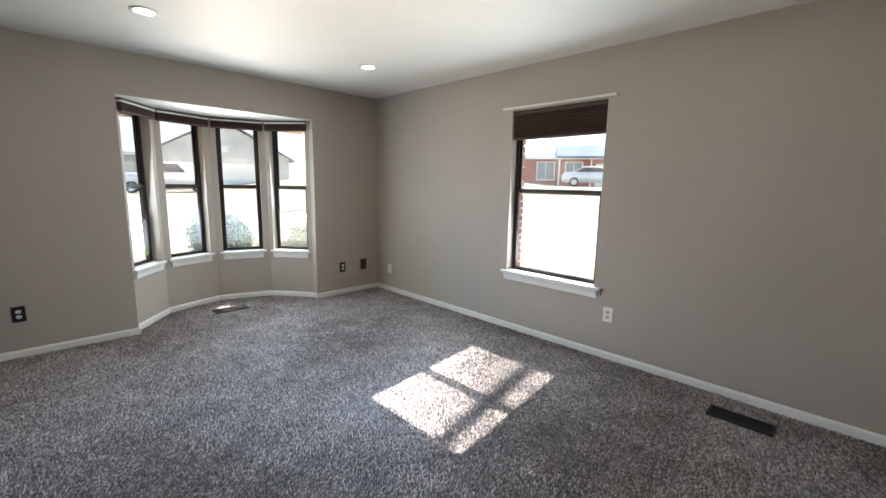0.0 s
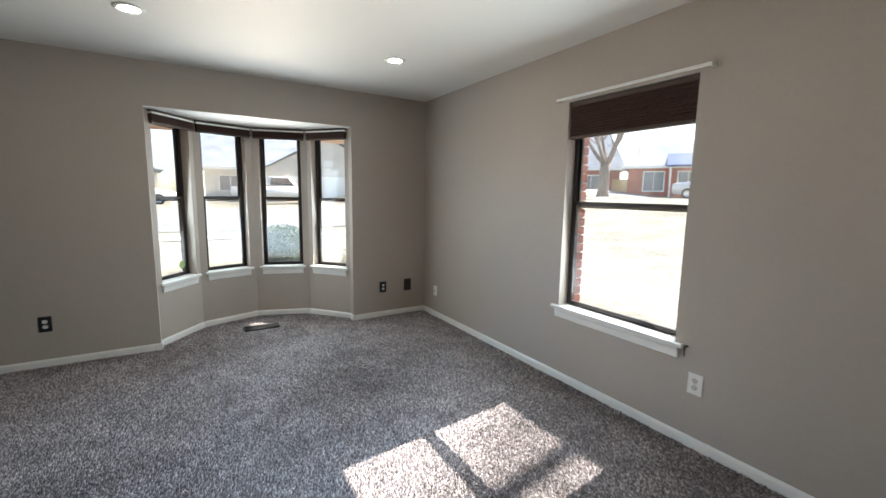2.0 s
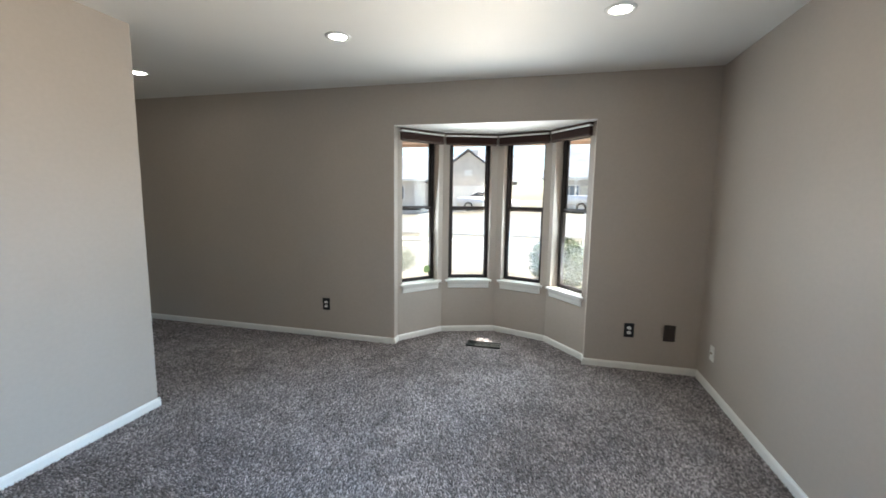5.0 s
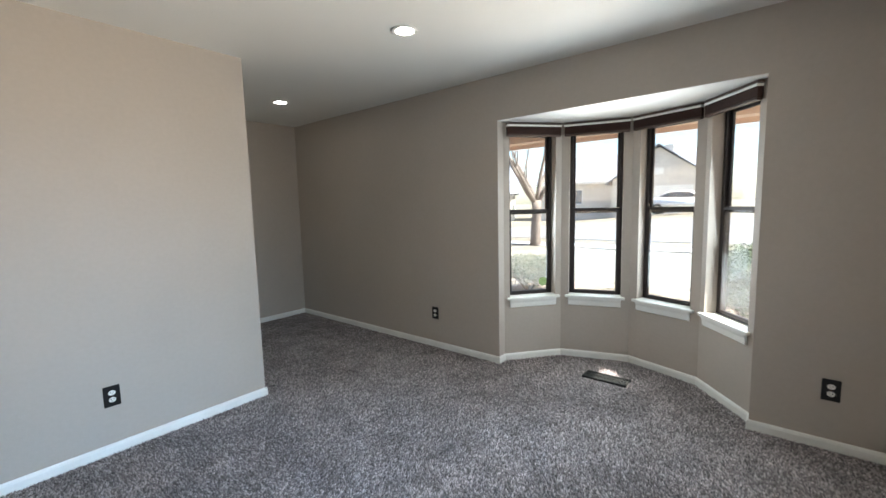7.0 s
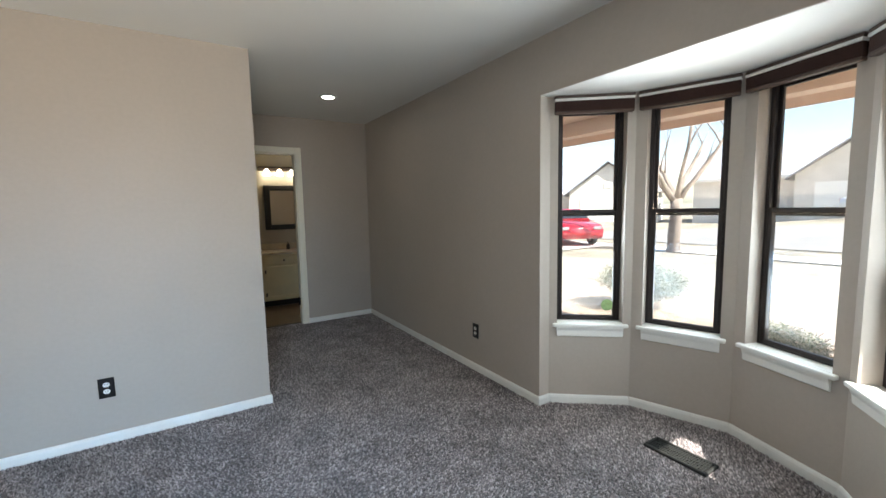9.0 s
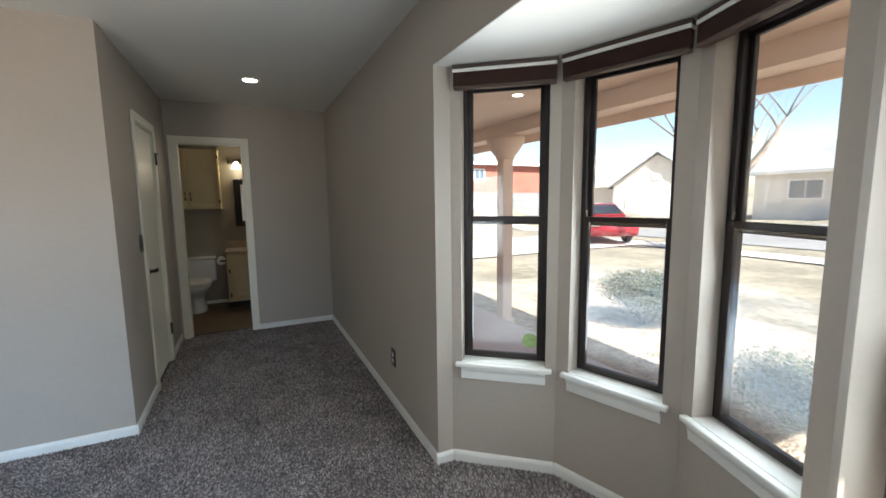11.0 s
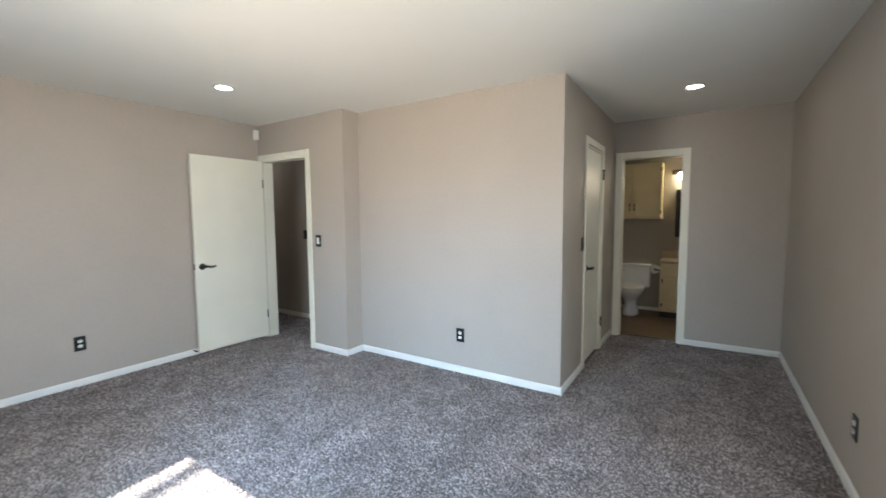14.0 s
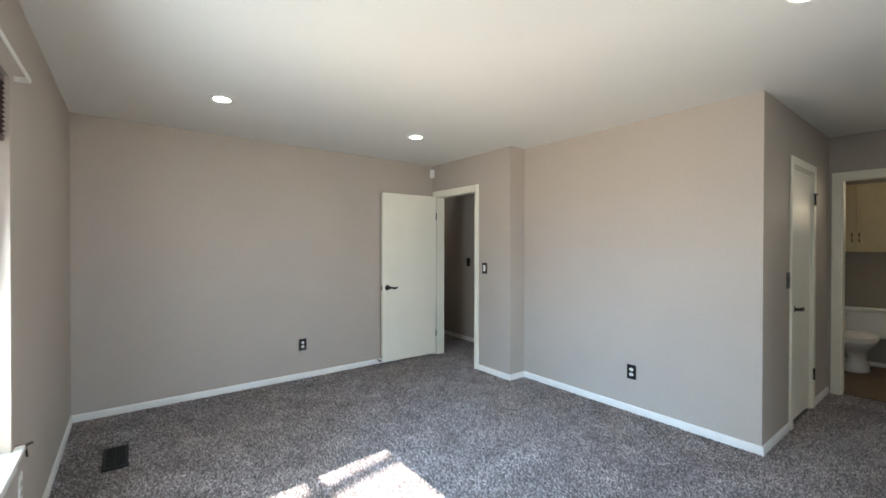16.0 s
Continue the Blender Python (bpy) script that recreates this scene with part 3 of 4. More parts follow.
# bath door, swung into the bathroom out of view: only its hinge shows on the jamb
hb = thing("jamb_hinge", pose(DOOR_B[0] + 0.016, YB - 0.075, 0.26), "black hinge on the bathroom door jamb", "hinge")
part("leaf_plate", boxed(0.0, 0.003, -0.03, 0.03, -0.045, 0.045), BLACK_METAL, hb)
part("knuckle", lathe([(0, -0.05), (0.008, -0.05), (0.008, 0.05), (0, 0.05)], 10, None, pose(0.006, -0.03, 0)), BLACK_METAL, hb)


# ---- outlets, switches, plates ----
def plate(bm_w, bm_h, mat, parent):
    return part("plate", boxed(-bm_w / 2, bm_w / 2, -0.007, -0.0005, -bm_h / 2, bm_h / 2, 0.003, 2), mat, parent)


def outlet(x, y, z, turn, dark=True, label="black wall plate with a white duplex outlet"):
    o = thing("outlet", pose(x, y, z, 0, 0, turn), label, "outlet", "wall outlets")
    plate(0.079, 0.122, BLACK_PLASTIC if dark else WHITE_PLASTIC, o)
    for dz in (-0.0205, 0.0205):
        prof = lathe([(0, 0), (0.0172, 0), (0.0172, 0.0035), (0.0, 0.0036)], 20, None, pose(0, -0.006, dz, 90))
        bmesh.ops.scale(prof, vec=(1, 1, 0.84), verts=prof.verts, space=Matrix.Translation((0, 0, -dz)))
        r = part("receptacle", prof, WHITE_PLASTIC if dark else IVORY, o, "white receptacle")
        for sx in (-0.0063, 0.0063):
            part("slot", boxed(sx - 0.0011, sx + 0.0011, -0.0101, -0.0094, dz - 0.001, dz + 0.007), BLACK_PLASTIC, r)
        part("ground_hole", lathe([(0, 0), (0.0022, 0), (0.0022, 0.0005), (0, 0.0005)], 8, None, pose(0, -0.0096, dz - 0.008, 90)), BLACK_PLASTIC, r)
    part("screw", lathe([(0, 0), (0.003, 0), (0.002, 0.001), (0, 0.001)], 8, None, pose(0, -0.007, 0, 90)), BRASS, o)
    return o


def switch(x, y, z, turn, label, lit=True):
    o = thing("light_switch", pose(x, y, z, 0, 0, turn), label, "light switch", "light switches")
    plate(0.079, 0.122, BLACK_PLASTIC, o)
    part("rocker", extrude_x([(-0.0065, -0.033), (-0.009, -0.033), (-0.012, 0.0), (-0.008, 0.033), (-0.0065, 0.033)], -0.0165, 0.0165), WHITE_PLASTIC if lit else BLACK_PLASTIC, o, "white rocker" if lit else "dark rocker")
    return o


outlet(XW, 0.068, 0.338, WEST)
outlet(XW, 2.912, 0.335, WEST)
outlet(-1.92, YJ, 0.335, SOUTH)
outlet(XE, 1.622, 0.352, EAST)
outlet(-1.238, YN, 0.365, NORTH, False, "white wall plate with a white duplex outlet under the window")
bp = thing("blank_plate", pose(XW, 3.222, 0.335, 0, 0, WEST), "dark brown blank wall plate near the corner", "wall plate")
plate(0.088, 0.138, BROWN_PLATE, bp)
for dz in (-0.05, 0.05):
    part("screw", lathe([(0, 0), (0.003, 0), (0.002, 0.001), (0, 0.001)], 8, None, pose(0, -0.007, dz, 90)), BRASS, bp)
cp = thing("cable_plate", pose(-4.112, YN, 0.292, 0, 0, NORTH), "white wall plate with a cable jack", "wall plate")
plate(0.072, 0.116, WHITE_PLASTIC, cp)
part("jack", lathe([(0, 0), (0.007, 0), (0.005, 0.008), (0, 0.008)], 10, None, pose(0, -0.007, 0, 90)), BRASS, cp)
switch(-0.345, YS, 1.15, SOUTH, "white rocker switch in a black plate beside the doorway")
switch(XC, -0.885, 1.14, EAST, "dark switch in a black plate beside the closet", False)
switch(0.90, -0.92, 1.16, SOUTH, "dark switch on the hall wall", False)
sensor = thing("motion_sensor", pose(XE - 0.03, YS + 0.03, 2.33, 0, 0, -135), "white plastic motion sensor up in the corner", "motion sensor")
part("housing", boxed(-0.03, 0.03, -0.035, 0.0, -0.055, 0.055, 0.012, 3), WHITE_PLASTIC, sensor)
part("lens", boxed(-0.02, 0.02, -0.037, -0.0345, -0.045, 0.0, 0.0), WHITE_PLASTIC, sensor)


# ---- floor registers ----
def register(x, y, turn, slots, label):
    r = thing("floor_register", pose(x, y, -0.011, 0, 0, turn), label, "floor vent", "floor registers")
    # thin black slab below the louvres: shade of the open duct, given as colour
    part("duct_shade_slab", boxed(-0.15, 0.15, -0.05, 0.05, 0.002, 0.012), PIT, r)
    part("frame", sash_register(), VENT, r)
    for i in range(slots):
        u = -0.145 + 0.29 * (i + 0.5) / slots
        part("louvre", boxed(u - 0.0022, u + 0.0022, -0.05, 0.05, 0.013, 0.019), VENT, r)
        v = (0.036, 0.014, -0.014, -0.036)[i % 4]
        part("fret_bar", boxed(u + 0.0022, u + 0.29 / slots - 0.0022 if i < slots - 1 else 0.15, v - 0.003, v + 0.003, 0.0135, 0.0192), VENT, r)
    part("divider", boxed(-0.15, 0.15, -0.003, 0.003, 0.0195, 0.0215), VENT, r)
    return r


def sash_register():
    bm = bmesh.new()
    box(bm, -0.168, 0.168, -0.068, -0.05, 0.004, 0.022, 0.004)
    box(bm, -0.168, 0.168, 0.05, 0.068, 0.004, 0.022, 0.004)
    box(bm, -0.168, -0.15, -0.05, 0.05, 0.004, 0.022, 0.004)
    box(bm, 0.15, 0.168, -0.05, 0.05, 0.004, 0.022, 0.004)
    return bm


register(-4.595, 1.65, 90, 22, "dark slotted metal floor register in the bay, catching sun")
register(-0.265, 3.15, 0, 22, "dark metal floor register near the window wall")


# ---- downlights ----
def downlight(x, y):
    d = thing("downlight", pose(x, y, H), "white round recessed ceiling downlight, lit", "ceiling light", "downlights")
    part("trim_ring", lathe([(0.0545, 0.0), (0.0545, -0.005), (0.066, -0.009), (0.080, -0.006), (0.083, -0.0005), (0.0545, -0.0005)], 32), WHITE_PLASTIC, d, "white trim ring", True)
    part("lens", lathe([(0, -0.006), (0.054, -0.004), (0.054, -0.001), (0, -0.001)], 32), LED, d, "glowing lens")


for x, y in ((-3.265, 0.853), (-3.245, 2.535), (-3.615, -1.21), (-0.42, 2.55), (-0.425, 0.90), (1.9, -0.56)):
    downlight(x, y)


# ---- bathroom ----
BY = -3.81
def panel_door(parent, x0, x1, z0, z1, y, arch, knob_x, hinge_x):
    d = part("cabinet_door", boxed(x0, x1, y, y + 0.018, z0, z1, 0.004), CABINET, parent)
    w = 0.045
    stile = bmesh.new()
    box(stile, x0 + 0.002, x0 + w, y + 0.018, y + 0.030, z0 + 0.002, z1 - 0.002, 0.002)
    part("stile", stile, CABINET, d)
    stile = bmesh.new()
    box(stile, x1 - w, x1 - 0.002, y + 0.018, y + 0.030, z0 + 0.002, z1 - 0.002, 0.002)
    part("stile", stile, CABINET, d)
    low = bmesh.new()
    box(low, x0 + w, x1 - w, y + 0.018, y + 0.0295, z0 + 0.002, z0 + w, 0.002)
    part("lower_rail", low, CABINET, d)
    n = 12
    top = bmesh.new()
    lo = [(x0 + w + (x1 - x0 - 2 * w) * i / n, z1 - w - arch * (1 - math.sin(math.pi * i / n))) for i in range(n + 1)]
    pts = lo + [(x1 - w, z1 - 0.002), (x0 + w, z1 - 0.002)]
    a = [top.verts.new((x, y + 0.018, z)) for x, z in pts]
    b = [top.verts.new((x, y + 0.0295, z)) for x, z in pts]
    top.faces.new(a)
    top.faces.new(b[::-1])
    for i in range(len(pts)):
        j = (i + 1) % len(pts)
        top.faces.new((a[i], a[j], b[j], b[i]))
    part("arched_rail", top, CABINET, d)
    for z in (z0 + 0.07, z1 - 0.07):
        part("hinge", boxed(hinge_x - 0.008, hinge_x + 0.008, y + 0.019, y + 0.036, z - 0.025, z + 0.025, 0.002), BLACK_METAL, d, "dark hinge")
    return d


wc = thing("wall_cabinet", pose(-2.836, BY, 1.355), "cream painted wall cabinet with two arched doors over the toilet", "cabinet")
part("body", boxed(-0.374, 0.374, 0.0, 0.19, 0.0, 0.75, 0.003), CABINET, wc)
part("crown", boxed(-0.380, 0.380, 0.0, 0.20, 0.75, 0.765, 0.004), CABINET, wc)
part("bottom_lip", boxed(-0.378, 0.378, 0.0, 0.20, -0.015, 0.0, 0.003), CABINET, wc)
for x0, x1, kx, hx in ((-0.366, -0.004, -0.03, -0.362), (0.004, 0.366, 0.03, 0.362)):
    d = panel_door(wc, x0, x1, 0.012, 0.74, 0.19, 0.05, kx, hx)
    part("pull", tube([(kx, 0.218, 0.10), (kx, 0.242, 0.115), (kx, 0.242, 0.185), (kx, 0.218, 0.20)], 0.008), BRASS, d, "bronze pull")

# toilet
def oval(a, b, y, z, n=28, back=1.0):
    return [(a * math.cos(2 * math.pi * i / n), y + (b if math.sin(2 * math.pi * i / n) > 0 else b * back) * math.sin(2 * math.pi * i / n), z) for i in range(n)]


def loft(rings, bm=None, caps=True):
    bm = bm or bmesh.new()
    vs = [[bm.verts.new(p) for p in r] for r in rings]
    for p, q in zip(vs, vs[1:]):
        for i in range(len(p)):
            j = (i + 1) % len(p)
            bm.faces.new((p[i], p[j], q[j], q[i]))
    if caps:
        bm.faces.new(vs[0][::-1])
        bm.faces.new(vs[-1])
    return bm


wcx = thing("toilet", pose(-2.865, BY, 0.008), "white porcelain two-piece toilet with its lid down", "toilet")
part("tank", boxed(-0.225, 0.225, 0.012, 0.19, 0.35, 0.655, 0.03, 3), PORCELAIN, wcx, "", True)
part("tank_lid", boxed(-0.235, 0.235, 0.006, 0.20, 0.655, 0.69, 0.012, 3), PORCELAIN, wcx, "", True)
part("flush_lever", tube([(0.17, 0.19, 0.60), (0.17, 0.21, 0.60), (0.10, 0.215, 0.592)], 0.008), RIM, wcx, "chrome flush lever", True)
part("bowl", loft([oval(0.115, 0.20, 0.34, 0.0), oval(0.105, 0.18, 0.34, 0.05), oval(0.078, 0.13, 0.32, 0.15), oval(0.10, 0.17, 0.37, 0.23), oval(0.155, 0.23, 0.43, 0.30), oval(0.180, 0.253, 0.45, 0.35), oval(0.180, 0.253, 0.45, 0.372)]), PORCELAIN, wcx, "", True)
part("bowl_back", boxed(-0.13, 0.13, 0.05, 0.30, 0.26, 0.372, 0.03, 3), PORCELAIN, wcx, "", True)
part("seat", loft([oval(0.185, 0.26, 0.45, 0.374), oval(0.19, 0.265, 0.45, 0.382), oval(0.188, 0.262, 0.45, 0.392)]), WHITE_PLASTIC, wcx, "", True)
part("lid", loft([oval(0.186, 0.26, 0.45, 0.394), oval(0.19, 0.266, 0.45, 0.403), oval(0.18, 0.255, 0.45, 0.415), oval(0.10, 0.15, 0.45, 0.420)]), WHITE_PLASTIC, wcx, "", True)

# vanity, worktop, splash
VX0, VX1 = -4.38, -3.235
for k, (a, b) in enumerate(((-3.80, VX1), (VX0, -3.80))):
    v = thing("vanity_cabinet", pose((a + b) / 2, BY, 0.008), "cream painted vanity cabinet with a drawer over a door", "cabinet", "vanity units")
    h = (b - a) / 2 - 0.001
    part("body", boxed(-h, h, 0.0, 0.45, 0.09, 0.745, 0.002), CABINET, v)
    part("toe_kick", boxed(-h + 0.002, h - 0.002, 0.0, 0.39, 0.0, 0.089), BLACK_PLASTIC, v, "dark recessed toe kick")
    dr = part("drawer_front", boxed(-h + 0.025, h - 0.025, 0.45, 0.468, 0.60, 0.725, 0.005), CABINET, v)
    part("knob", lathe([(0, 0), (0.006, 0), (0.006, 0.01), (0.014, 0.018), (0.010, 0.026), (0, 0.028)], 14, None, pose(0, 0.468, 0.662, -90)), BLACK_METAL, dr, "black knob", True)
    panel_door(v, -h + 0.025, h - 0.025, 0.115, 0.58, 0.45, 0.03, 0.0, h - 0.03)
top = thing("countertop", pose((VX0 + VX1) / 2, BY, 0.754), "tan countertop with a backsplash on the vanity", "countertop")
tw = (VX1 - VX0) / 2 + 0.012
part("slab", boxed(-tw, tw, 0.002, 0.485, 0.0, 0.032, 0.008, 2), COUNTER, top)
part("backsplash", boxed(-tw, tw, 0.001, 0.022, 0.0325, 0.125, 0.004), COUNTER, top)
soap = thing("soap_dispenser", pose(-3.66, -3.72, 0.786), "dark bottle standing on the vanity top", "bottle")
part("bottle", lathe([(0, 0), (0.026, 0), (0.028, 0.01), (0.027, 0.06), (0.012, 0.08), (0.010, 0.09), (0, 0.09)], 16), BROWN_PLATE, soap, "", True)
part("pump", tube([(0, 0, 0.09), (0, 0, 0.11), (0.02, 0.0, 0.112)], 0.005), BLACK_METAL, soap)
mir = thing("framed_mirror", pose(-3.69, BY, 1.085), "rectangular mirror in a black wooden frame over the vanity", "mirror")
part("glass", boxed(-0.24, 0.24, 0.012, 0.016, 0.07, 0.59), MIRROR, mir, "mirror glass")
fr = bmesh.new()
for a in ((-0.32, -0.235, 0.0, 0.66), (0.235, 0.32, 0.0, 0.66)):
    box(fr, a[0], a[1], 0.001, 0.035, a[2], a[3], 0.008, 2)
for a in ((0.0, 0.075), (0.585, 0.66)):
    box(fr, -0.234, 0.234, 0.001, 0.034, a[0], a[1], 0.008, 2)
part("frame", fr, BLACK_METAL, mir, "black frame")
lt = thing("vanity_light", pose(-3.69, BY, 1.985), "dark bar light with glowing bell shades over the mirror", "wall light")
part("back_bar", boxed(-0.38, 0.38, 0.002, 0.05, -0.035, 0.035, 0.015, 2), BROWN_PLATE, lt, "dark bronze bar")
for x in (-0.27, -0.09, 0.09, 0.27):
    s = part("shade", lathe([(0.02, 0.0), (0.03, -0.02), (0.045, -0.06), (0.058, -0.09), (0.054, -0.09), (0.0, -0.02)], 18, None, pose(x, 0.085, -0.01)), BULB, lt, "glowing frosted bell shade", True)
    part("arm", tube([(x, 0.05, 0.0), (x, 0.085, 0.01), (x, 0.085, -0.015)], 0.010), BRASS, s)
roll = thing("toilet_roll", pose(-3.17, BY + 0.36, 0.655), "white toilet roll on a black holder on the vanity's side", "toilet roll")
part("paper", lathe([(0.02, -0.05), (0.055, -0.05), (0.055, 0.05), (0.02, 0.05), (0.02, -0.05)], 24, None, pose(0, 0, 0, 90, 0, 0)), PAPER, roll, "", True)
part("holder", tube([(-0.064, 0.08, 0), (0.0, 0.075, 0), (0.0, -0.06, 0)], 0.008), BLACK_METAL, roll, "black holder")


# ---- outside: ground, street, porch ----
def smooth(v):
    v = min(max(v, 0.0), 1.0)
    return v * v * (3 - 2 * v)


def ground_z(x, y):
    return -0.30 + 1.65 * smooth((y - 5) / 19) + 0.85 * smooth((-x - 17) / 12) * smooth((y + 14) / 14) + 2.2 * smooth((-y - 13) / 13) * smooth((x + 34) / 8)


def sheet(name, x0, x1, y0, y1, nx, ny, lift, mat, label, category):
    bm = bmesh.new()
    g = [[bm.verts.new((x0 + (x1 - x0) * i / nx, y0 + (y1 - y0) * j / ny, ground_z(x0 + (x1 - x0) * i / nx, y0 + (y1 - y0) * j / ny) + lift)) for j in range(ny + 1)] for i in range(nx + 1)]
    for i in range(nx):
        for j in range(ny):
            bm.faces.new((g[i][j], g[i + 1][j], g[i + 1][j + 1], g[i][j + 1]))
    return setting(name, bm, mat, label, category, True)


gb = bmesh.new()
ticks = [-900, -400, -200, -120, -80, -60, -50, -44, -38, -34, -31, -29, -27, -25, -23, -21, -19, -17, -15, -12, -9, -6, -3, 0, 2.5, 5, 7, 9, 11, 13, 15, 17, 19, 22, 26, 32, 40, 60, 90, 150, 300, 900]
gv = [[gb.verts.new((x, y, ground_z(x, y))) for y in ticks] for x in ticks]
for i in range(len(ticks) - 1):
    for j in range(len(ticks) - 1):
        gb.faces.new((gv[i][j], gv[i + 1][j], gv[i + 1][j + 1], gv[i][j + 1]))
setting("ground", gb, LAWN, "pale dormant winter lawn stretching away", "lawn")
sheet("road", -26, -19, -70, 70, 8, 120, 0.03, ROAD, "pale sunlit asphalt street", "road")
sheet("pavement", -17.4, -16.2, -70, 70, 3, 120, 0.04, CONCRETE, "pale concrete pavement along the street", "pavement")
sheet("driveway", -16.2, -7.2, -12.0, -7.5, 8, 5, 0.04, CONCRETE, "pale concrete driveway", "driveway")
setting("porch_floor", boxed(-6.42, -4.531, -9.0, 0.95, -0.35, -0.10, 0.01), PORCH_SLAB, "pinkish concrete porch slab under the bay window", "porch")
setting("planting_bed", boxed(-9.6, -6.425, -4.2, 5.2, -0.5, -0.235), SOIL, "brown mulched planting bed along the porch", "planting bed")
setting("planting_bed_near", boxed(-6.424, -4.60, 0.955, 5.2, -0.5, -0.235), SOIL, "brown mulched bed round the bay", "planting bed")
setting("porch_roof", boxed(-7.35, -4.531, -9.0, 3.92, 2.36, 2.46), PORCH_WOOD, "tan painted porch ceiling", "porch roof")
setting("porch_beam", boxed(-6.62, -6.44, -9.0, 3.80, 2.20, 2.358), PORCH_WOOD, "tan painted beam along the porch edge", "beam")
setting("fascia", boxed(-7.39, -7.351, -9.0, 3.92, 2.25, 2.50), PORCH_WOOD, "tan painted fascia board", "fascia")
post = thing("porch_post", pose(-6.53, -1.75, -0.28), "tan painted square porch post with a flared head", "post")
part("shaft", boxed(-0.075, 0.075, -0.075, 0.075, 0.0, 2.20, 0.008), PORCH_WOOD, post)
part("base", boxed(-0.10, 0.10, -0.10, 0.10, 0.0, 0.14, 0.01), PORCH_WOOD, post)
part("capital", lathe([(0.0, 2.20), (0.11, 2.20), (0.12, 2.24), (0.20, 2.34), (0.24, 2.42), (0.24, 2.476), (0.0, 2.476)], 20), PORCH_WOOD, post, "flared head", True)
pl = thing("porch_downlight", pose(-5.8, -0.47, 2.36), "white recessed light in the porch ceiling", "ceiling light")
part("ring", lathe([(0.045, 0.0), (0.045, -0.006), (0.062, -0.004), (0.062, -0.0005), (0.045, -0.0005)], 24), WHITE_PLASTIC, pl)
part("lens", lathe([(0, -0.004), (0.0445, -0.003), (0.0445, -0.001), (0, -0.001)], 24), LED, pl, "glowing lens")
st = thing("window_sticker", pose(-4.69, 0.97, 0, 0, 0, 141.0) @ pose(0.136, 0.0885, 0.672, 90), "round green sticker on the lower bay window pane", "sticker")
part("film", lathe([(0, 0.0), (0.040, 0.0), (0.040, 0.0006), (0, 0.0006)], 28), STICKER, st)
setting("eave", boxed(-4.53, 3.0, 3.60, 4.02, 2.42, 2.52), PORCH_WOOD, "tan painted eave over the side window", "eave")


# ---- plants ----
def branch(bm, p, way, length, r, depth, rng):
    pts, radii = [p], [r]
    q, w = p.copy(), way.copy()
    for k in range(4):
        w = (w + Vector((rng.uniform(-0.18, 0.18), rng.uniform(-0.18, 0.18), rng.uniform(-0.04, 0.14)))).normalized()
        q = q + w * (length / 4)
        pts.append(q.copy())
        radii.append(r * (1 - 0.13 * (k + 1)))
    tube(pts, radii, 6 if depth < 2 else 4, bm)
    if depth >= 5 or r < 0.006:
        return
    for k in range(rng.choice((2, 3, 3)) if depth else 4):
        at = pts[rng.choice((2, 3, 4, 4))]
        side = Vector((rng.uniform(-1, 1), rng.uniform(-1, 1), rng.uniform(0.0, 0.7))).normalized()
        branch(bm, at, (w * 0.75 + side * 0.75).normalized(), length * rng.uniform(0.6, 0.8), radii[-1] * rng.uniform(0.55, 0.8), depth + 1, rng)


def bare_tree(x, y, height, r, seed, label):
    rng = random.Random(seed)
    z = ground_z(x, y)
    t = thing("bare_tree", pose(x, y, z - 0.05), label, "tree", "bare street trees")
    fork = height * 0.22
    part("trunk", tube([(0, 0, 0), (0.02, 0.01, fork * 0.3), (0.0, 0.05, fork * 0.7), (0.03, 0.06, fork)], [r * 1.35, r, r * 0.92, r * 0.95], 12), BARK, t, "", True)
    for k in range(7):
        bm = bmesh.new()
        a = 2 * math.pi * k / 7 + rng.uniform(-0.4, 0.4)
        branch(bm, Vector((0.03, 0.06, fork * rng.uniform(0.82, 0.98))), Vector((math.cos(a) * rng.uniform(0.5, 1.0), math.sin(a) * rng.uniform(0.5, 1.0), 1.0)).normalized(), height * 0.30, r * rng.uniform(0.30, 0.55), 1, rng)
        part("limb", bm, BARK, t, "", True)
    return t


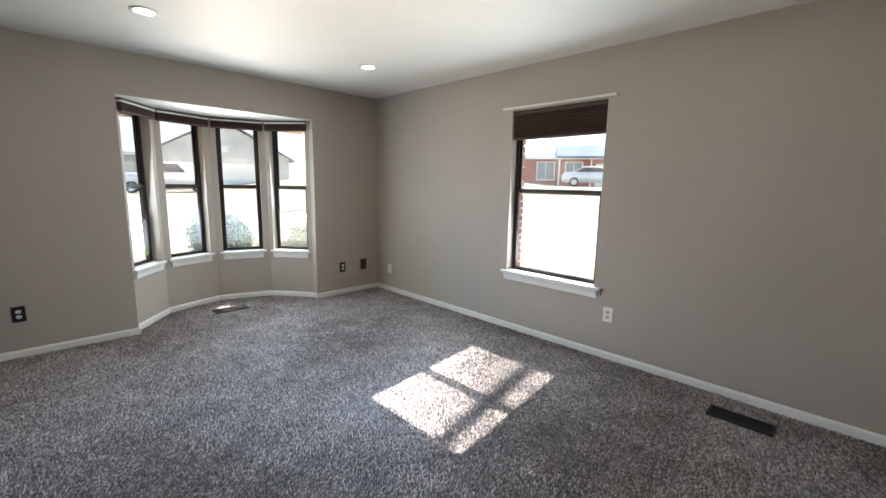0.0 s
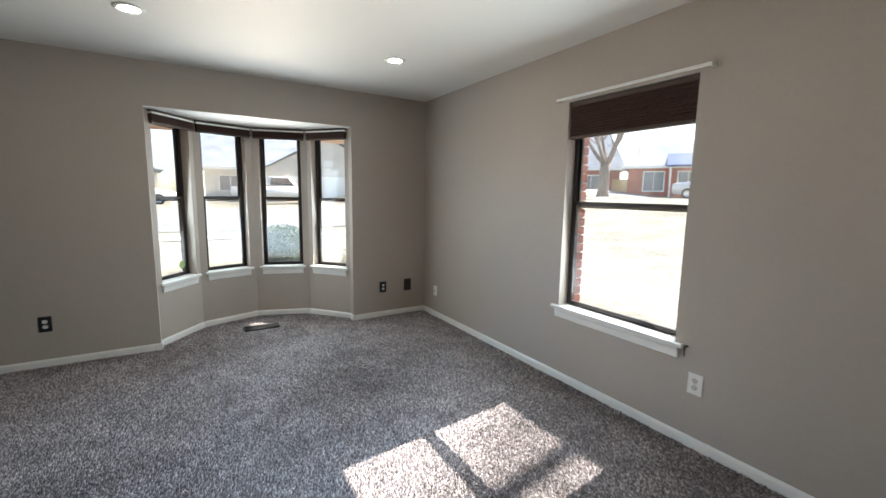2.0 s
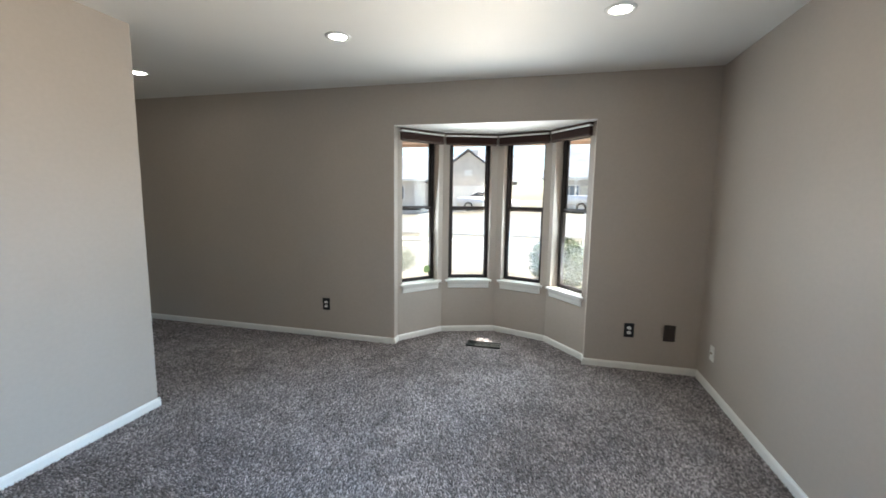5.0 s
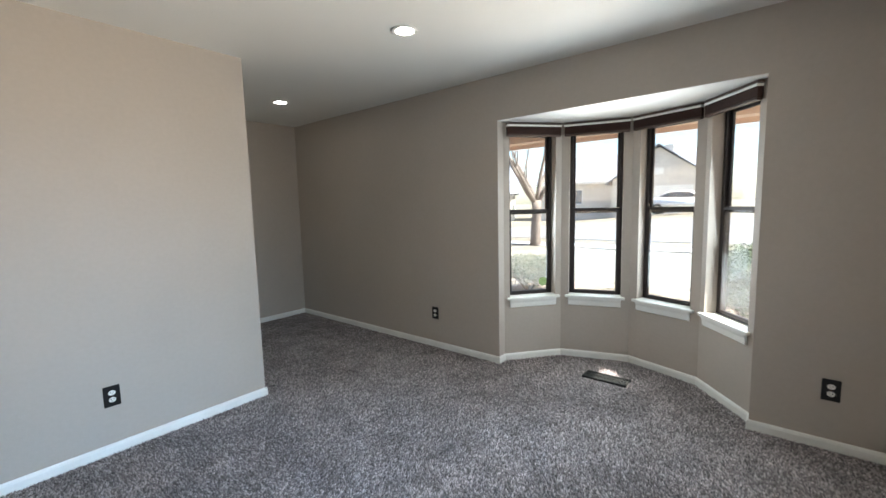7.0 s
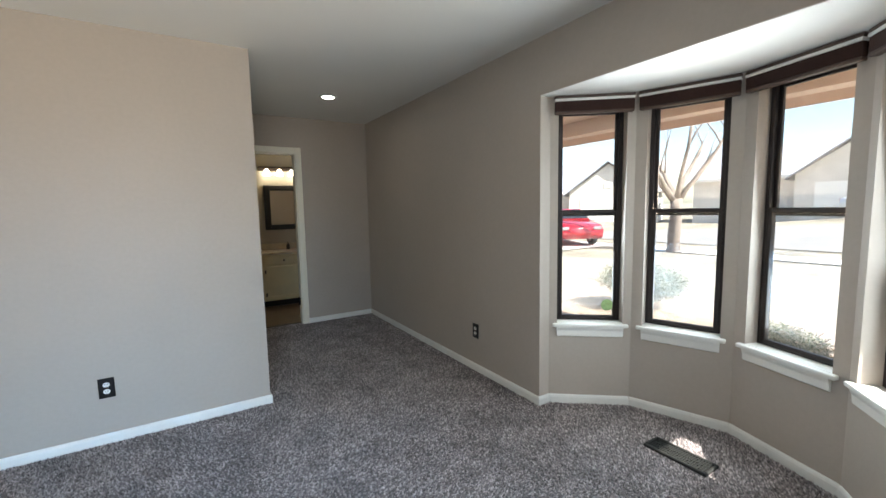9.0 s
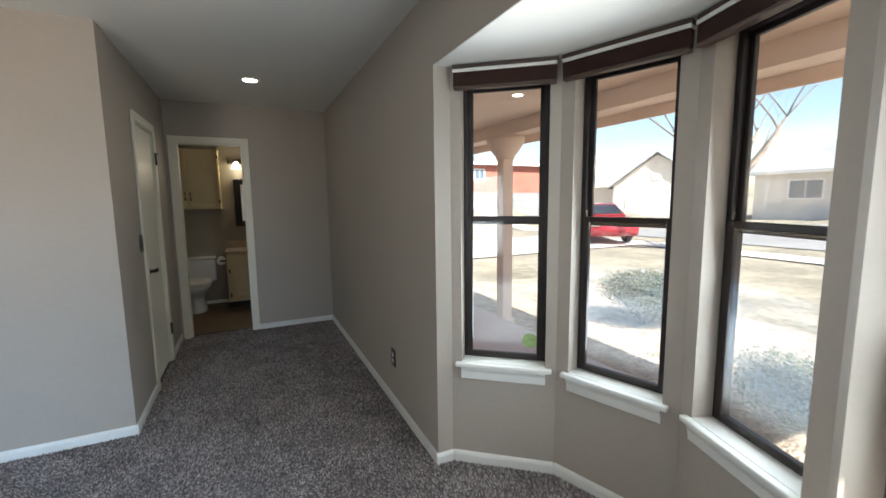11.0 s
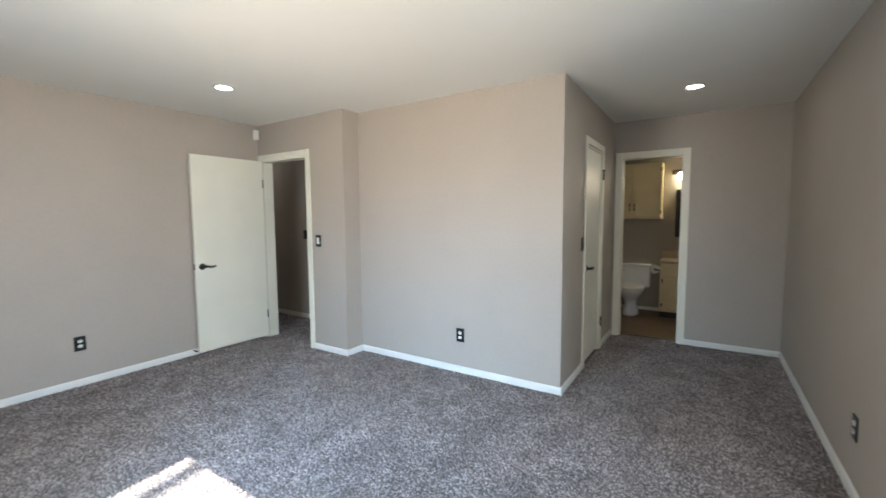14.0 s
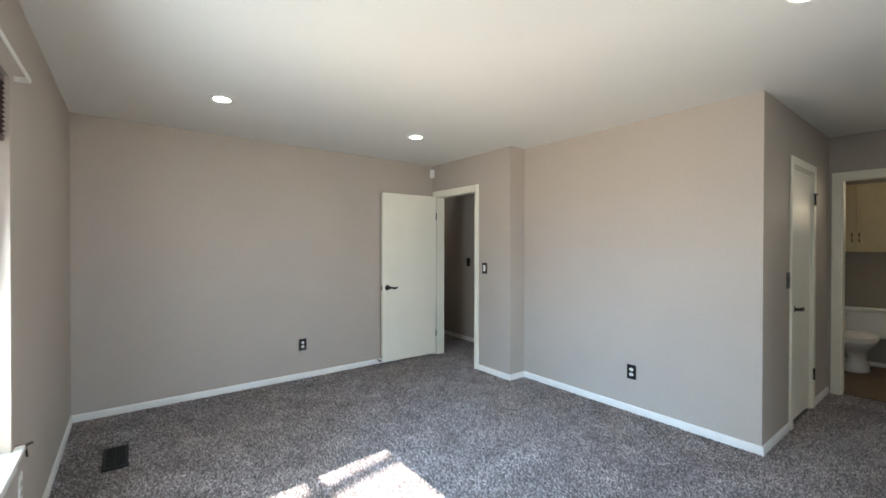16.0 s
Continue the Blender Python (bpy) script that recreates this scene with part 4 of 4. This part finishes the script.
def shrub(x, y, rx, ry, h, leaves, mat, seed, label, size=0.05, z=None, spread=0.85):
    rng = random.Random(seed)
    z = ground_z(x, y) if z is None else z
    s = thing("shrub", pose(x, y, z), label, "shrub", "shrubs by the porch")
    stems = bmesh.new()
    for k in range(7):
        a = rng.uniform(0, 6.28)
        tube([(0.05 * math.cos(a), 0.05 * math.sin(a), 0), (rx * 0.4 * math.cos(a), ry * 0.4 * math.sin(a), h * 0.4), (rx * 0.7 * math.cos(a), ry * 0.7 * math.sin(a), h * rng.uniform(0.6, 0.85))], [0.02, 0.014, 0.005], 5, stems)
    part("stems", stems, BARK, s)
    vs, fs = [], []
    lumps = [Vector((rng.uniform(-0.55, 0.55), rng.uniform(-0.55, 0.55), rng.uniform(-0.3, 0.55))) for _ in range(9)]
    while len(fs) < leaves:
        d = Vector((rng.gauss(0, 1), rng.gauss(0, 1), rng.gauss(0, 1))).normalized() * rng.uniform(0.35, 0.62)
        c = rng.choice(lumps) * spread + d
        p = Vector((c.x * rx, c.y * ry, h * 0.5 + c.z * h * 0.5))
        if p.z < 0.04:
            continue
        u = Vector((rng.gauss(0, 1), rng.gauss(0, 1), rng.gauss(0, 1))).normalized()
        w = u.cross(Vector((rng.gauss(0, 1), rng.gauss(0, 1), rng.gauss(0, 1)))).normalized()
        L, W = size * rng.uniform(0.6, 1.3), size * rng.uniform(0.25, 0.45)
        n = len(vs)
        vs += [p - u * L * 0.5, p + w * W * 0.5, p + u * L * 0.5, p - w * W * 0.5]
        fs.append((n, n + 1, n + 2, n + 3))
    me = bpy.data.meshes.new("foliage")
    me.from_pydata([tuple(v) for v in vs], [], fs)
    me.materials.append(mat)
    ob = new("foliage", me)
    ob.parent = s
    return s


shrub(-7.5, 2.45, 0.67, 0.67, 1.20, 20000, LEAF, 3, "dense rounded green shrub outside the bay", 0.05, -0.24, 0.42)
shrub(-6.7, 3.45, 0.48, 0.48, 0.95, 8000, BRIGHT_LEAF, 4, "loose yellow-green shrub outside the bay", 0.055, -0.24)
shrub(-8.2, -0.9, 0.80, 0.72, 0.78, 16000, DRY_LEAF, 5, "low wide grey-green shrub in the bed", 0.04, -0.24, 0.5)
shrub(-7.3, 1.15, 0.6, 0.55, 0.42, 7000, DRY_LEAF, 6, "low spreading shrub in the bed", 0.04, -0.24)
bare_tree(-16.4, -4.9, 8.5, 0.20, 11, "bare grey-barked street tree with spreading limbs")
bare_tree(-18.3, 24.8, 10.5, 0.36, 12, "large bare tree with heavy spreading limbs on the lawn")
bare_tree(-30, 48, 11.0, 0.25, 14, "bare tree standing behind the houses")
# added out of view: its leaning trunk casts a bar across the sunlit floor
side = thing("shadow_bar_tree", pose(-2.75, 9.8, ground_z(-2.75, 9.8) - 0.05), "tall slim bare tree, unseen, added to cast a bar across the sun patch", "tree")
part("trunk", tube([(0, 0, 0), (0.17, 0, 2.4), (0.31, 0, 4.5), (0.48, 0, 6.9), (0.57, 0, 8.2), (0.64, 0, 9.2)], [0.17, 0.13, 0.10, 0.068, 0.062, 0.055], 10), BARK, side, "", True)
for k in range(5):
    lb = bmesh.new()
    branch(lb, Vector((0.62, 0, 8.8 + 0.08 * k)), Vector((math.cos(k * 1.3) * 0.7, math.sin(k * 1.3) * 0.7, 0.9)).normalized(), 2.2, 0.035, 2, random.Random(40 + k))
    part("limb", lb, BARK, side, "", True)


# ---- houses ----
def house(name, m, w, d, eave, ridge, wall_mat, label, openings, hip=0.0, over=0.5, wing=None, porch=None):
    """Front at local y = 0 facing -y; x = 0 at the middle. openings: (kind, x, width, z0, z1)."""
    h = thing(name, m, label, "house", "houses across the street")
    part("wall", boxed(-w / 2, w / 2, 0, d, -0.8, eave), wall_mat, h)
    r = bmesh.new()
    a = [r.verts.new(p) for p in ((-w / 2 - over, -over, eave - 0.1), (w / 2 + over, -over, eave - 0.1), (w / 2 + over, d + over, eave - 0.1), (-w / 2 - over, d + over, eave - 0.1))]
    b = [r.verts.new((p.co.x, p.co.y, eave + 0.1)) for p in a]
    c = [r.verts.new((-w / 2 - over + hip, d / 2, ridge)), r.verts.new((w / 2 + over - hip, d / 2, ridge))]
    r.faces.new(a[::-1])
    for i in range(4):
        r.faces.new((a[i], a[(i + 1) % 4], b[(i + 1) % 4], b[i]))
    r.faces.new((b[0], b[1], c[1], c[0]))
    r.faces.new((b[2], b[3], c[0], c[1]))
    r.faces.new((b[1], b[2], c[1]))
    r.faces.new((b[3], b[0], c[0]))
    roof = part("roof", r, ROOF, h, "grey shingled roof")
    part("fascia", boxed(-w / 2 - over, w / 2 + over, -over - 0.03, -over, eave - 0.12, eave + 0.1), TRIM, roof, "white fascia")
    part("chimney", boxed(w * 0.2, w * 0.2 + 0.7, d * 0.55, d * 0.55 + 0.6, eave, ridge + 0.6), wall_mat, roof)
    if wing:
        x, half, out, peak = wing
        g = bmesh.new()
        outline = [(x - half, -0.8), (x + half, -0.8), (x + half, eave), (x, peak - 0.15), (x - half, eave)]
        fr = [g.verts.new((u, -out, v)) for u, v in outline]
        bk = [g.verts.new((u, 0.3, v)) for u, v in outline]
        g.faces.new(fr)
        g.faces.new(bk[::-1])
        for i in range(5):
            g.faces.new((fr[i], bk[i], bk[(i + 1) % 5], fr[(i + 1) % 5]))
        front = part("wing", g, wall_mat, h, "gabled garage wing")
        for s in (-1, 1):
            g = bmesh.new()
            lo, rise = half + 0.45, (peak - eave) / half
            q = [g.verts.new(p) for y in (-out - 0.4, d / 2) for p in ((x, y, peak), (x + s * lo, y, eave - 0.45 * rise), (x + s * lo, y, eave - 0.45 * rise + 0.09), (x, y, peak + 0.09))]
            for f in ((0, 1, 2, 3), (7, 6, 5, 4), (0, 4, 5, 1), (1, 5, 6, 2), (2, 6, 7, 3), (3, 7, 4, 0)):
                g.faces.new([q[i] for i in f])
            part("roof_slope", g, ROOF, front, "grey shingled slope")
        o = part("garage_door", boxed(x - half * 0.7, x + half * 0.7, -out - 0.04, -out - 0.001, 0.0, 2.15), TRIM, front, "white panelled garage door")
        for k in range(4):
            bm = boxed(x - half * 0.7 + 0.06, x + half * 0.7 - 0.06, -out - 0.055, -out - 0.041, 0.05 + k * 0.535, 0.505 + k * 0.535, 0.01)
            part("door_panel", bm, TRIM, front)
        part("gable_vent", boxed(x - 0.35, x + 0.35, -out - 0.05, -out - 0.001, eave + 0.3, eave + 0.8), TRIM, front)
    if porch:
        x0, x1, out, top = porch
        g = extrude_x([(-out, eave - 0.05), (-out, eave + 0.1), (d * 0.3, top), (d * 0.3, top - 0.15)], x0, x1)
        part("porch_roof", g, BLUE_SHADE_ROOF, h, "blue shingled porch roof, darkened as its shaded side")
        for x in (x0 + 0.3, x1 - 0.3):
            part("post", boxed(x - 0.07, x + 0.07, -out + 0.15, -out + 0.29, -0.5, eave - 0.05), TRIM, h, "white porch post")
    for kind, x, ww, z0, z1 in openings:
        if kind == "window":
            o = part("window", sash_frame(x - ww / 2 - 0.08, x + ww / 2 + 0.08, -0.06, -0.001, z0 - 0.08, z1 + 0.08, 0.09), TRIM, h, "white window frame")
            part("pane", boxed(x - ww / 2, x + ww / 2, -0.03, -0.012, z0, z1), FAR_GLASS, o)
            part("mullion", boxed(x - 0.02, x + 0.02, -0.045, -0.031, z0, z1), TRIM, o)
        else:
            o = part("door", boxed(x - ww / 2, x + ww / 2, -0.04, -0.001, z0, z1), DOOR, h, "front door")
            part("post", boxed(x - ww / 2 - 0.5, x - ww / 2 - 0.38, -0.45, -0.33, -0.5, eave - 0.1), TRIM, h, "white porch post")
    return h


house("brick_house", pose(-15.9, 37.1, 1.32, 0, 0, 30), 15, 9, 2.6, 5.0, FAR_BRICK, "red brick bungalow with a grey shingled roof", [("window", -5.5, 1.5, 0.65, 2.2), ("window", -3.0, 1.4, 0.65, 2.2), ("door", -0.6, 1.0, 0.0, 2.1), ("window", 3.5, 1.7, 0.7, 2.1)], 2.5, porch=(-4.6, 2.2, 1.3, 4.1))
house("brick_house", pose(-30.8, 31.2, 1.32, 0, 0, 42), 15, 11, 2.7, 7.6, FAR_BRICK, "red brick bungalow behind the big bare tree", [("window", 4.9, 2.2, 0.8, 2.1), ("door", 0.5, 1.0, 0.0, 2.1), ("window", -3.5, 2.0, 0.8, 2.1)], 1.5)
house("tan_house", pose(-38, 9.5, 0.55, 0, 0, 82), 15, 9, 2.7, 5.8, TAN_SIDING, "tan sided house with a white garage door", [("window", -5.6, 1.6, 0.9, 2.1), ("door", -4.1, 1.0, 0, 2.1)], 0.0, wing=(2.0, 5.0, 2.5, 5.5))
house("tan_house", pose(-38, -8, 0.35, 0, 0, 95), 14, 9, 2.7, 5.4, TAN_SIDING, "pale sided house across the street", [("window", -4, 1.8, 0.9, 2.1)], 0.0, wing=(3.2, 3.3, 2.2, 5.2))
house("tan_house", pose(-34, -24, -0.2, 0, 0, 118), 14, 9, 2.7, 5.6, TAN_SIDING, "pale sided house with a tall gable", [("window", -4, 1.8, 0.9, 2.1)], 0.0, wing=(3.2, 3.3, 2.2, 5.2))
house("brick_wing", pose(-17.0, -27.0, 1.95, 0, 0, 180), 22, 8, 2.4, 3.5, FAR_BRICK, "long red brick house beyond the driveway", [("window", -2, 0.9, 1.1, 1.9), ("window", 4, 0.9, 1.1, 1.9)], 1.5)
fence = thing("wooden_fence", pose(-22.6, 35.6, 1.30, 0, 0, 38), "cedar board fence beside the brick house", "fence")
for k in range(20):
    part("board", boxed(-2.4 + k * 0.15, -2.26 + k * 0.15, 0, 0.02, 0, 1.7, 0.004), FENCE, fence)


# ---- cars ----
def vehicle(name, m, length, wide, outline, glass_line, paint, label, category):
    """outline: (x, z) of the side; the cabin above the belt line narrows towards the roof."""
    c = thing(name, m, label, category, "parked vehicles")
    belt = min(z for x, z in glass_line) - 0.005

    def half(z):
        return wide / 2 * (0.985 - 0.28 * max(z - belt, 0.0) / 0.6)

    def across(points, reach):
        bm = bmesh.new()
        p = [bm.verts.new((x, -reach(z), z)) for x, z in points]
        q = [bm.verts.new((x, reach(z), z)) for x, z in points]
        bm.faces.new(p)
        bm.faces.new(q[::-1])
        for i in range(len(points)):
            j = (i + 1) % len(points)
            bm.faces.new((p[i], q[i], q[j], p[j]))
        return bm

    high = [i for i, p in enumerate(outline) if p[1] > belt + 0.1]
    cabin = outline[high[0] - 1:high[-1] + 2]
    bm = across([p for p in outline if p[1] <= belt + 0.1], lambda z: wide / 2)
    bmesh.ops.bevel(bm, geom=list(bm.edges), offset=0.05, segments=2, affect="EDGES")
    part("body", bm, paint, c, "", True)
    bm = across(cabin, half)
    bmesh.ops.bevel(bm, geom=list(bm.edges), offset=0.02, segments=2, affect="EDGES")
    part("cabin", bm, paint, c, "", True)
    for s in (-1, 1):
        g = bmesh.new()
        q = [g.verts.new((x, s * (half(z) + 0.010), z)) for x, z in glass_line]
        q2 = [g.verts.new((x, s * (half(z) - 0.03), z)) for x, z in glass_line]
        g.faces.new(q)
        g.faces.new(q2[::-1])
        for i in range(len(q)):
            j = (i + 1) % len(q)
            g.faces.new((q[i], q[j], q2[j], q2[i]))
        part("side_window", g, CAR_GLASS, c, "dark side glass")
    for (x0, z0), (x1, z1), out, pane in ((cabin[0], cabin[1], -0.012, "rear_window"), (cabin[-1], cabin[-2], 0.012, "windscreen")):
        lo = (x0 + (x1 - x0) * 0.14 + out, z0 + (z1 - z0) * 0.14 + 0.010)
        hi = (x0 + (x1 - x0) * 0.88 + out, z0 + (z1 - z0) * 0.88 + 0.010)
        part(pane, across([lo, hi, (hi[0] - out * 2, hi[1] - 0.03), (lo[0] - out * 2, lo[1] - 0.03)], lambda z: half(z) - 0.07), CAR_GLASS, c, "dark glass")
    for x in (-length * 0.31, length * 0.30):
        for s in (-1, 1):
            w = part("wheel", lathe([(0.2, -0.11), (0.31, -0.11), (0.335, -0.07), (0.335, 0.07), (0.31, 0.11), (0.2, 0.11)], 24, None, pose(x, s * (wide / 2 - 0.08), 0.335, 90)), TYRE, c, "black tyre", True)
            part("rim", lathe([(0, -0.10), (0.08, -0.115), (0.2, -0.10), (0.21, -0.118), (0.21, 0.118), (0.2, 0.10), (0.08, 0.115), (0, 0.10)], 24, None, pose(x, s * (wide / 2 - 0.08), 0.335, 90)), RIM, w, "silver rim", True)
    for s in (-1, 1):
        part("headlight", boxed(length / 2 - 0.06, length / 2 + 0.005, s * wide * 0.36 - 0.16, s * wide * 0.36 + 0.16, 0.66, 0.78, 0.02), RIM, c)
        part("tail_light", boxed(-length / 2 - 0.005, -length / 2 + 0.05, s * wide * 0.38 - 0.12, s * wide * 0.38 + 0.12, 0.75, 0.92, 0.02), RED_CAR, c)
    return c


SEDAN = [(-2.25, 0.3), (-2.3, 0.85), (-2.15, 1.0), (-1.5, 1.05), (-0.85, 1.44), (0.35, 1.46), (1.1, 1.0), (2.1, 0.85), (2.3, 0.65), (2.25, 0.3)]
SEDAN_GLASS = [(-1.35, 1.06), (-0.8, 1.38), (0.3, 1.39), (0.88, 1.06)]
TRUCK = [(-2.8, 0.5), (-2.8, 1.15), (-0.75, 1.15), (-0.6, 1.85), (0.75, 1.85), (1.25, 1.2), (2.6, 1.1), (2.75, 0.9), (2.7, 0.45)]
TRUCK_GLASS = [(-0.5, 1.25), (-0.42, 1.75), (0.66, 1.75), (1.0, 1.25)]
vehicle("sedan", pose(-16.4, -9.9, -0.26, 0, 0, 62), 4.6, 1.8, SEDAN, SEDAN_GLASS, RED_CAR, "glossy red sedan parked by the street", "car")
vehicle("pickup_truck", pose(-30.0, 6.2, ground_z(-30, 6.2), 0, 0, 78), 5.5, 1.95, TRUCK, TRUCK_GLASS, WHITE_CAR, "white pickup truck parked in a driveway", "truck")
vehicle("sedan", pose(-13.6, 29.4, ground_z(-13.6, 29.4) + 0.01, 0, 0, 30), 4.6, 1.8, SEDAN, SEDAN_GLASS, WHITE_CAR, "white sedan parked before the brick house", "car")
vehicle("sedan", pose(-31.0, -2.0, ground_z(-31, -2), 0, 0, 92), 4.6, 1.8, SEDAN, SEDAN_GLASS, WHITE_CAR, "pale sedan parked across the street", "car")


# ---- brick veneer round the side window ----
ven = setting("brick_veneer", wall_with_holes(-4.53, 3.0, -0.35, 2.42, YN + T + 0.001, YN + T + 0.108, [(WIN[0] - 0.03, WIN[1] + 0.03, WIN[2] - 0.03, WIN[3] + 0.03)]), MORTAR, "red brick veneer outside the window wall", "wall")
bk = mesh_of("brick", boxed(0, 0.20, 0, 0.10, 0, 0.057, 0.004), RED_BRICK)
bh = mesh_of("brick", boxed(0, 0.095, 0, 0.10, 0, 0.057, 0.004), RED_BRICK)
row = 0
while row * 0.067 < WIN[3] - WIN[2] + 0.25:
    z = WIN[2] - 0.12 + row * 0.067
    for side in (-1, 1):
        edge = WIN[0] - 0.012 if side < 0 else WIN[1] + 0.012
        u = 0.0
        for k in range(3):
            half = row % 2 == 1 and k == 0
            wd = 0.095 if half else 0.20
            ob = new("brick", bh if half else bk)
            ob.parent = ven
            ob.matrix_basis = pose(edge - u - wd if side < 0 else edge + u, YN + T + 0.016 + 0.003 * ((row * 7 + k * 3) % 3 - 1) * 0.5, z)
            u += wd + 0.010
    row += 1


# ---- carpet pile ----
def inside(x, y):
    main = (x > XW) & (x < XE) & (y > YS) & (y < YN)
    main |= (x > XW) & (x < XJ) & (y > YJ) & (y < YN)
    main |= (x > XW) & (x < XC) & (y > YB - 0.06) & (y <= YJ)
    main |= (x > DOOR_H[0]) & (x < DOOR_H[1]) & (y > YS - 0.13) & (y <= YS)
    main |= (x > -0.8) & (x < 2.5) & (y > -0.92) & (y < YS - 0.12)
    bay = (x <= XW) & (y > BAY0) & (y < BAY1)
    for (px, py), (qx, qy) in zip(BAY, BAY[1:]):
        bay &= (qy - py) * (x - px) - (qx - px) * (y - py) > 0
    vents = np.zeros_like(main)
    for vx, vy, a, b in ((-4.595, 1.65, 0.066, 0.165), (-0.265, 3.15, 0.165, 0.066)):
        vents |= (abs(x - vx) < a) & (abs(y - vy) < b)
    return (main | bay) & ~vents


def pile(step=0.0092):
    rng = np.random.default_rng(5)
    gx, gy = np.meshgrid(np.arange(-5.1, 1.6, step), np.arange(-2.35, 3.46, step))
    x = gx.ravel() + rng.uniform(-0.5, 0.5, gx.size) * step
    y = gy.ravel() + rng.uniform(-0.5, 0.5, gx.size) * step
    keep = inside(x, y)
    x, y = x[keep], y[keep]
    n = len(x)
    a = rng.uniform(0, 2 * np.pi, n)
    lean = rng.uniform(0.002, 0.010, n)
    la = rng.uniform(0, 2 * np.pi, n) * 0.5 + 2.0 * np.sin(1.7 * x + 0.6) + 1.6 * np.sin(2.1 * y + x)
    r = rng.uniform(0.004, 0.0068, n)
    hgt = rng.uniform(0.007, 0.014, n)
    v = np.zeros((n, 4, 3), np.float32)
    for k in range(3):
        b = a + k * 2 * np.pi / 3
        v[:, k, 0], v[:, k, 1], v[:, k, 2] = x + r * np.cos(b), y + r * np.sin(b), -0.0098
    v[:, 3, 0], v[:, 3, 1], v[:, 3, 2] = x + lean * np.cos(la), y + lean * np.sin(la), hgt - 0.0098
    base = (np.arange(n) * 4)[:, None, None]
    f = (base + np.array([[0, 1, 3], [1, 2, 3], [2, 0, 3]])[None]).reshape(-1)
    me = bpy.data.meshes.new("carpet_pile")
    me.vertices.add(n * 4)
    me.vertices.foreach_set("co", v.ravel())
    me.loops.add(n * 9)
    me.loops.foreach_set("vertex_index", f.astype(np.int32))
    me.polygons.add(n * 3)
    me.polygons.foreach_set("loop_start", np.arange(n * 3, dtype=np.int32) * 3)
    me.update(calc_edges=True)
    me.validate()
    me.materials.append(PILE)
    ob = new("carpet_pile", me)
    ob.parent = floor
    return tagged(ob, "flecked grey twisted carpet tufts", "", "", "stuff")


pile()
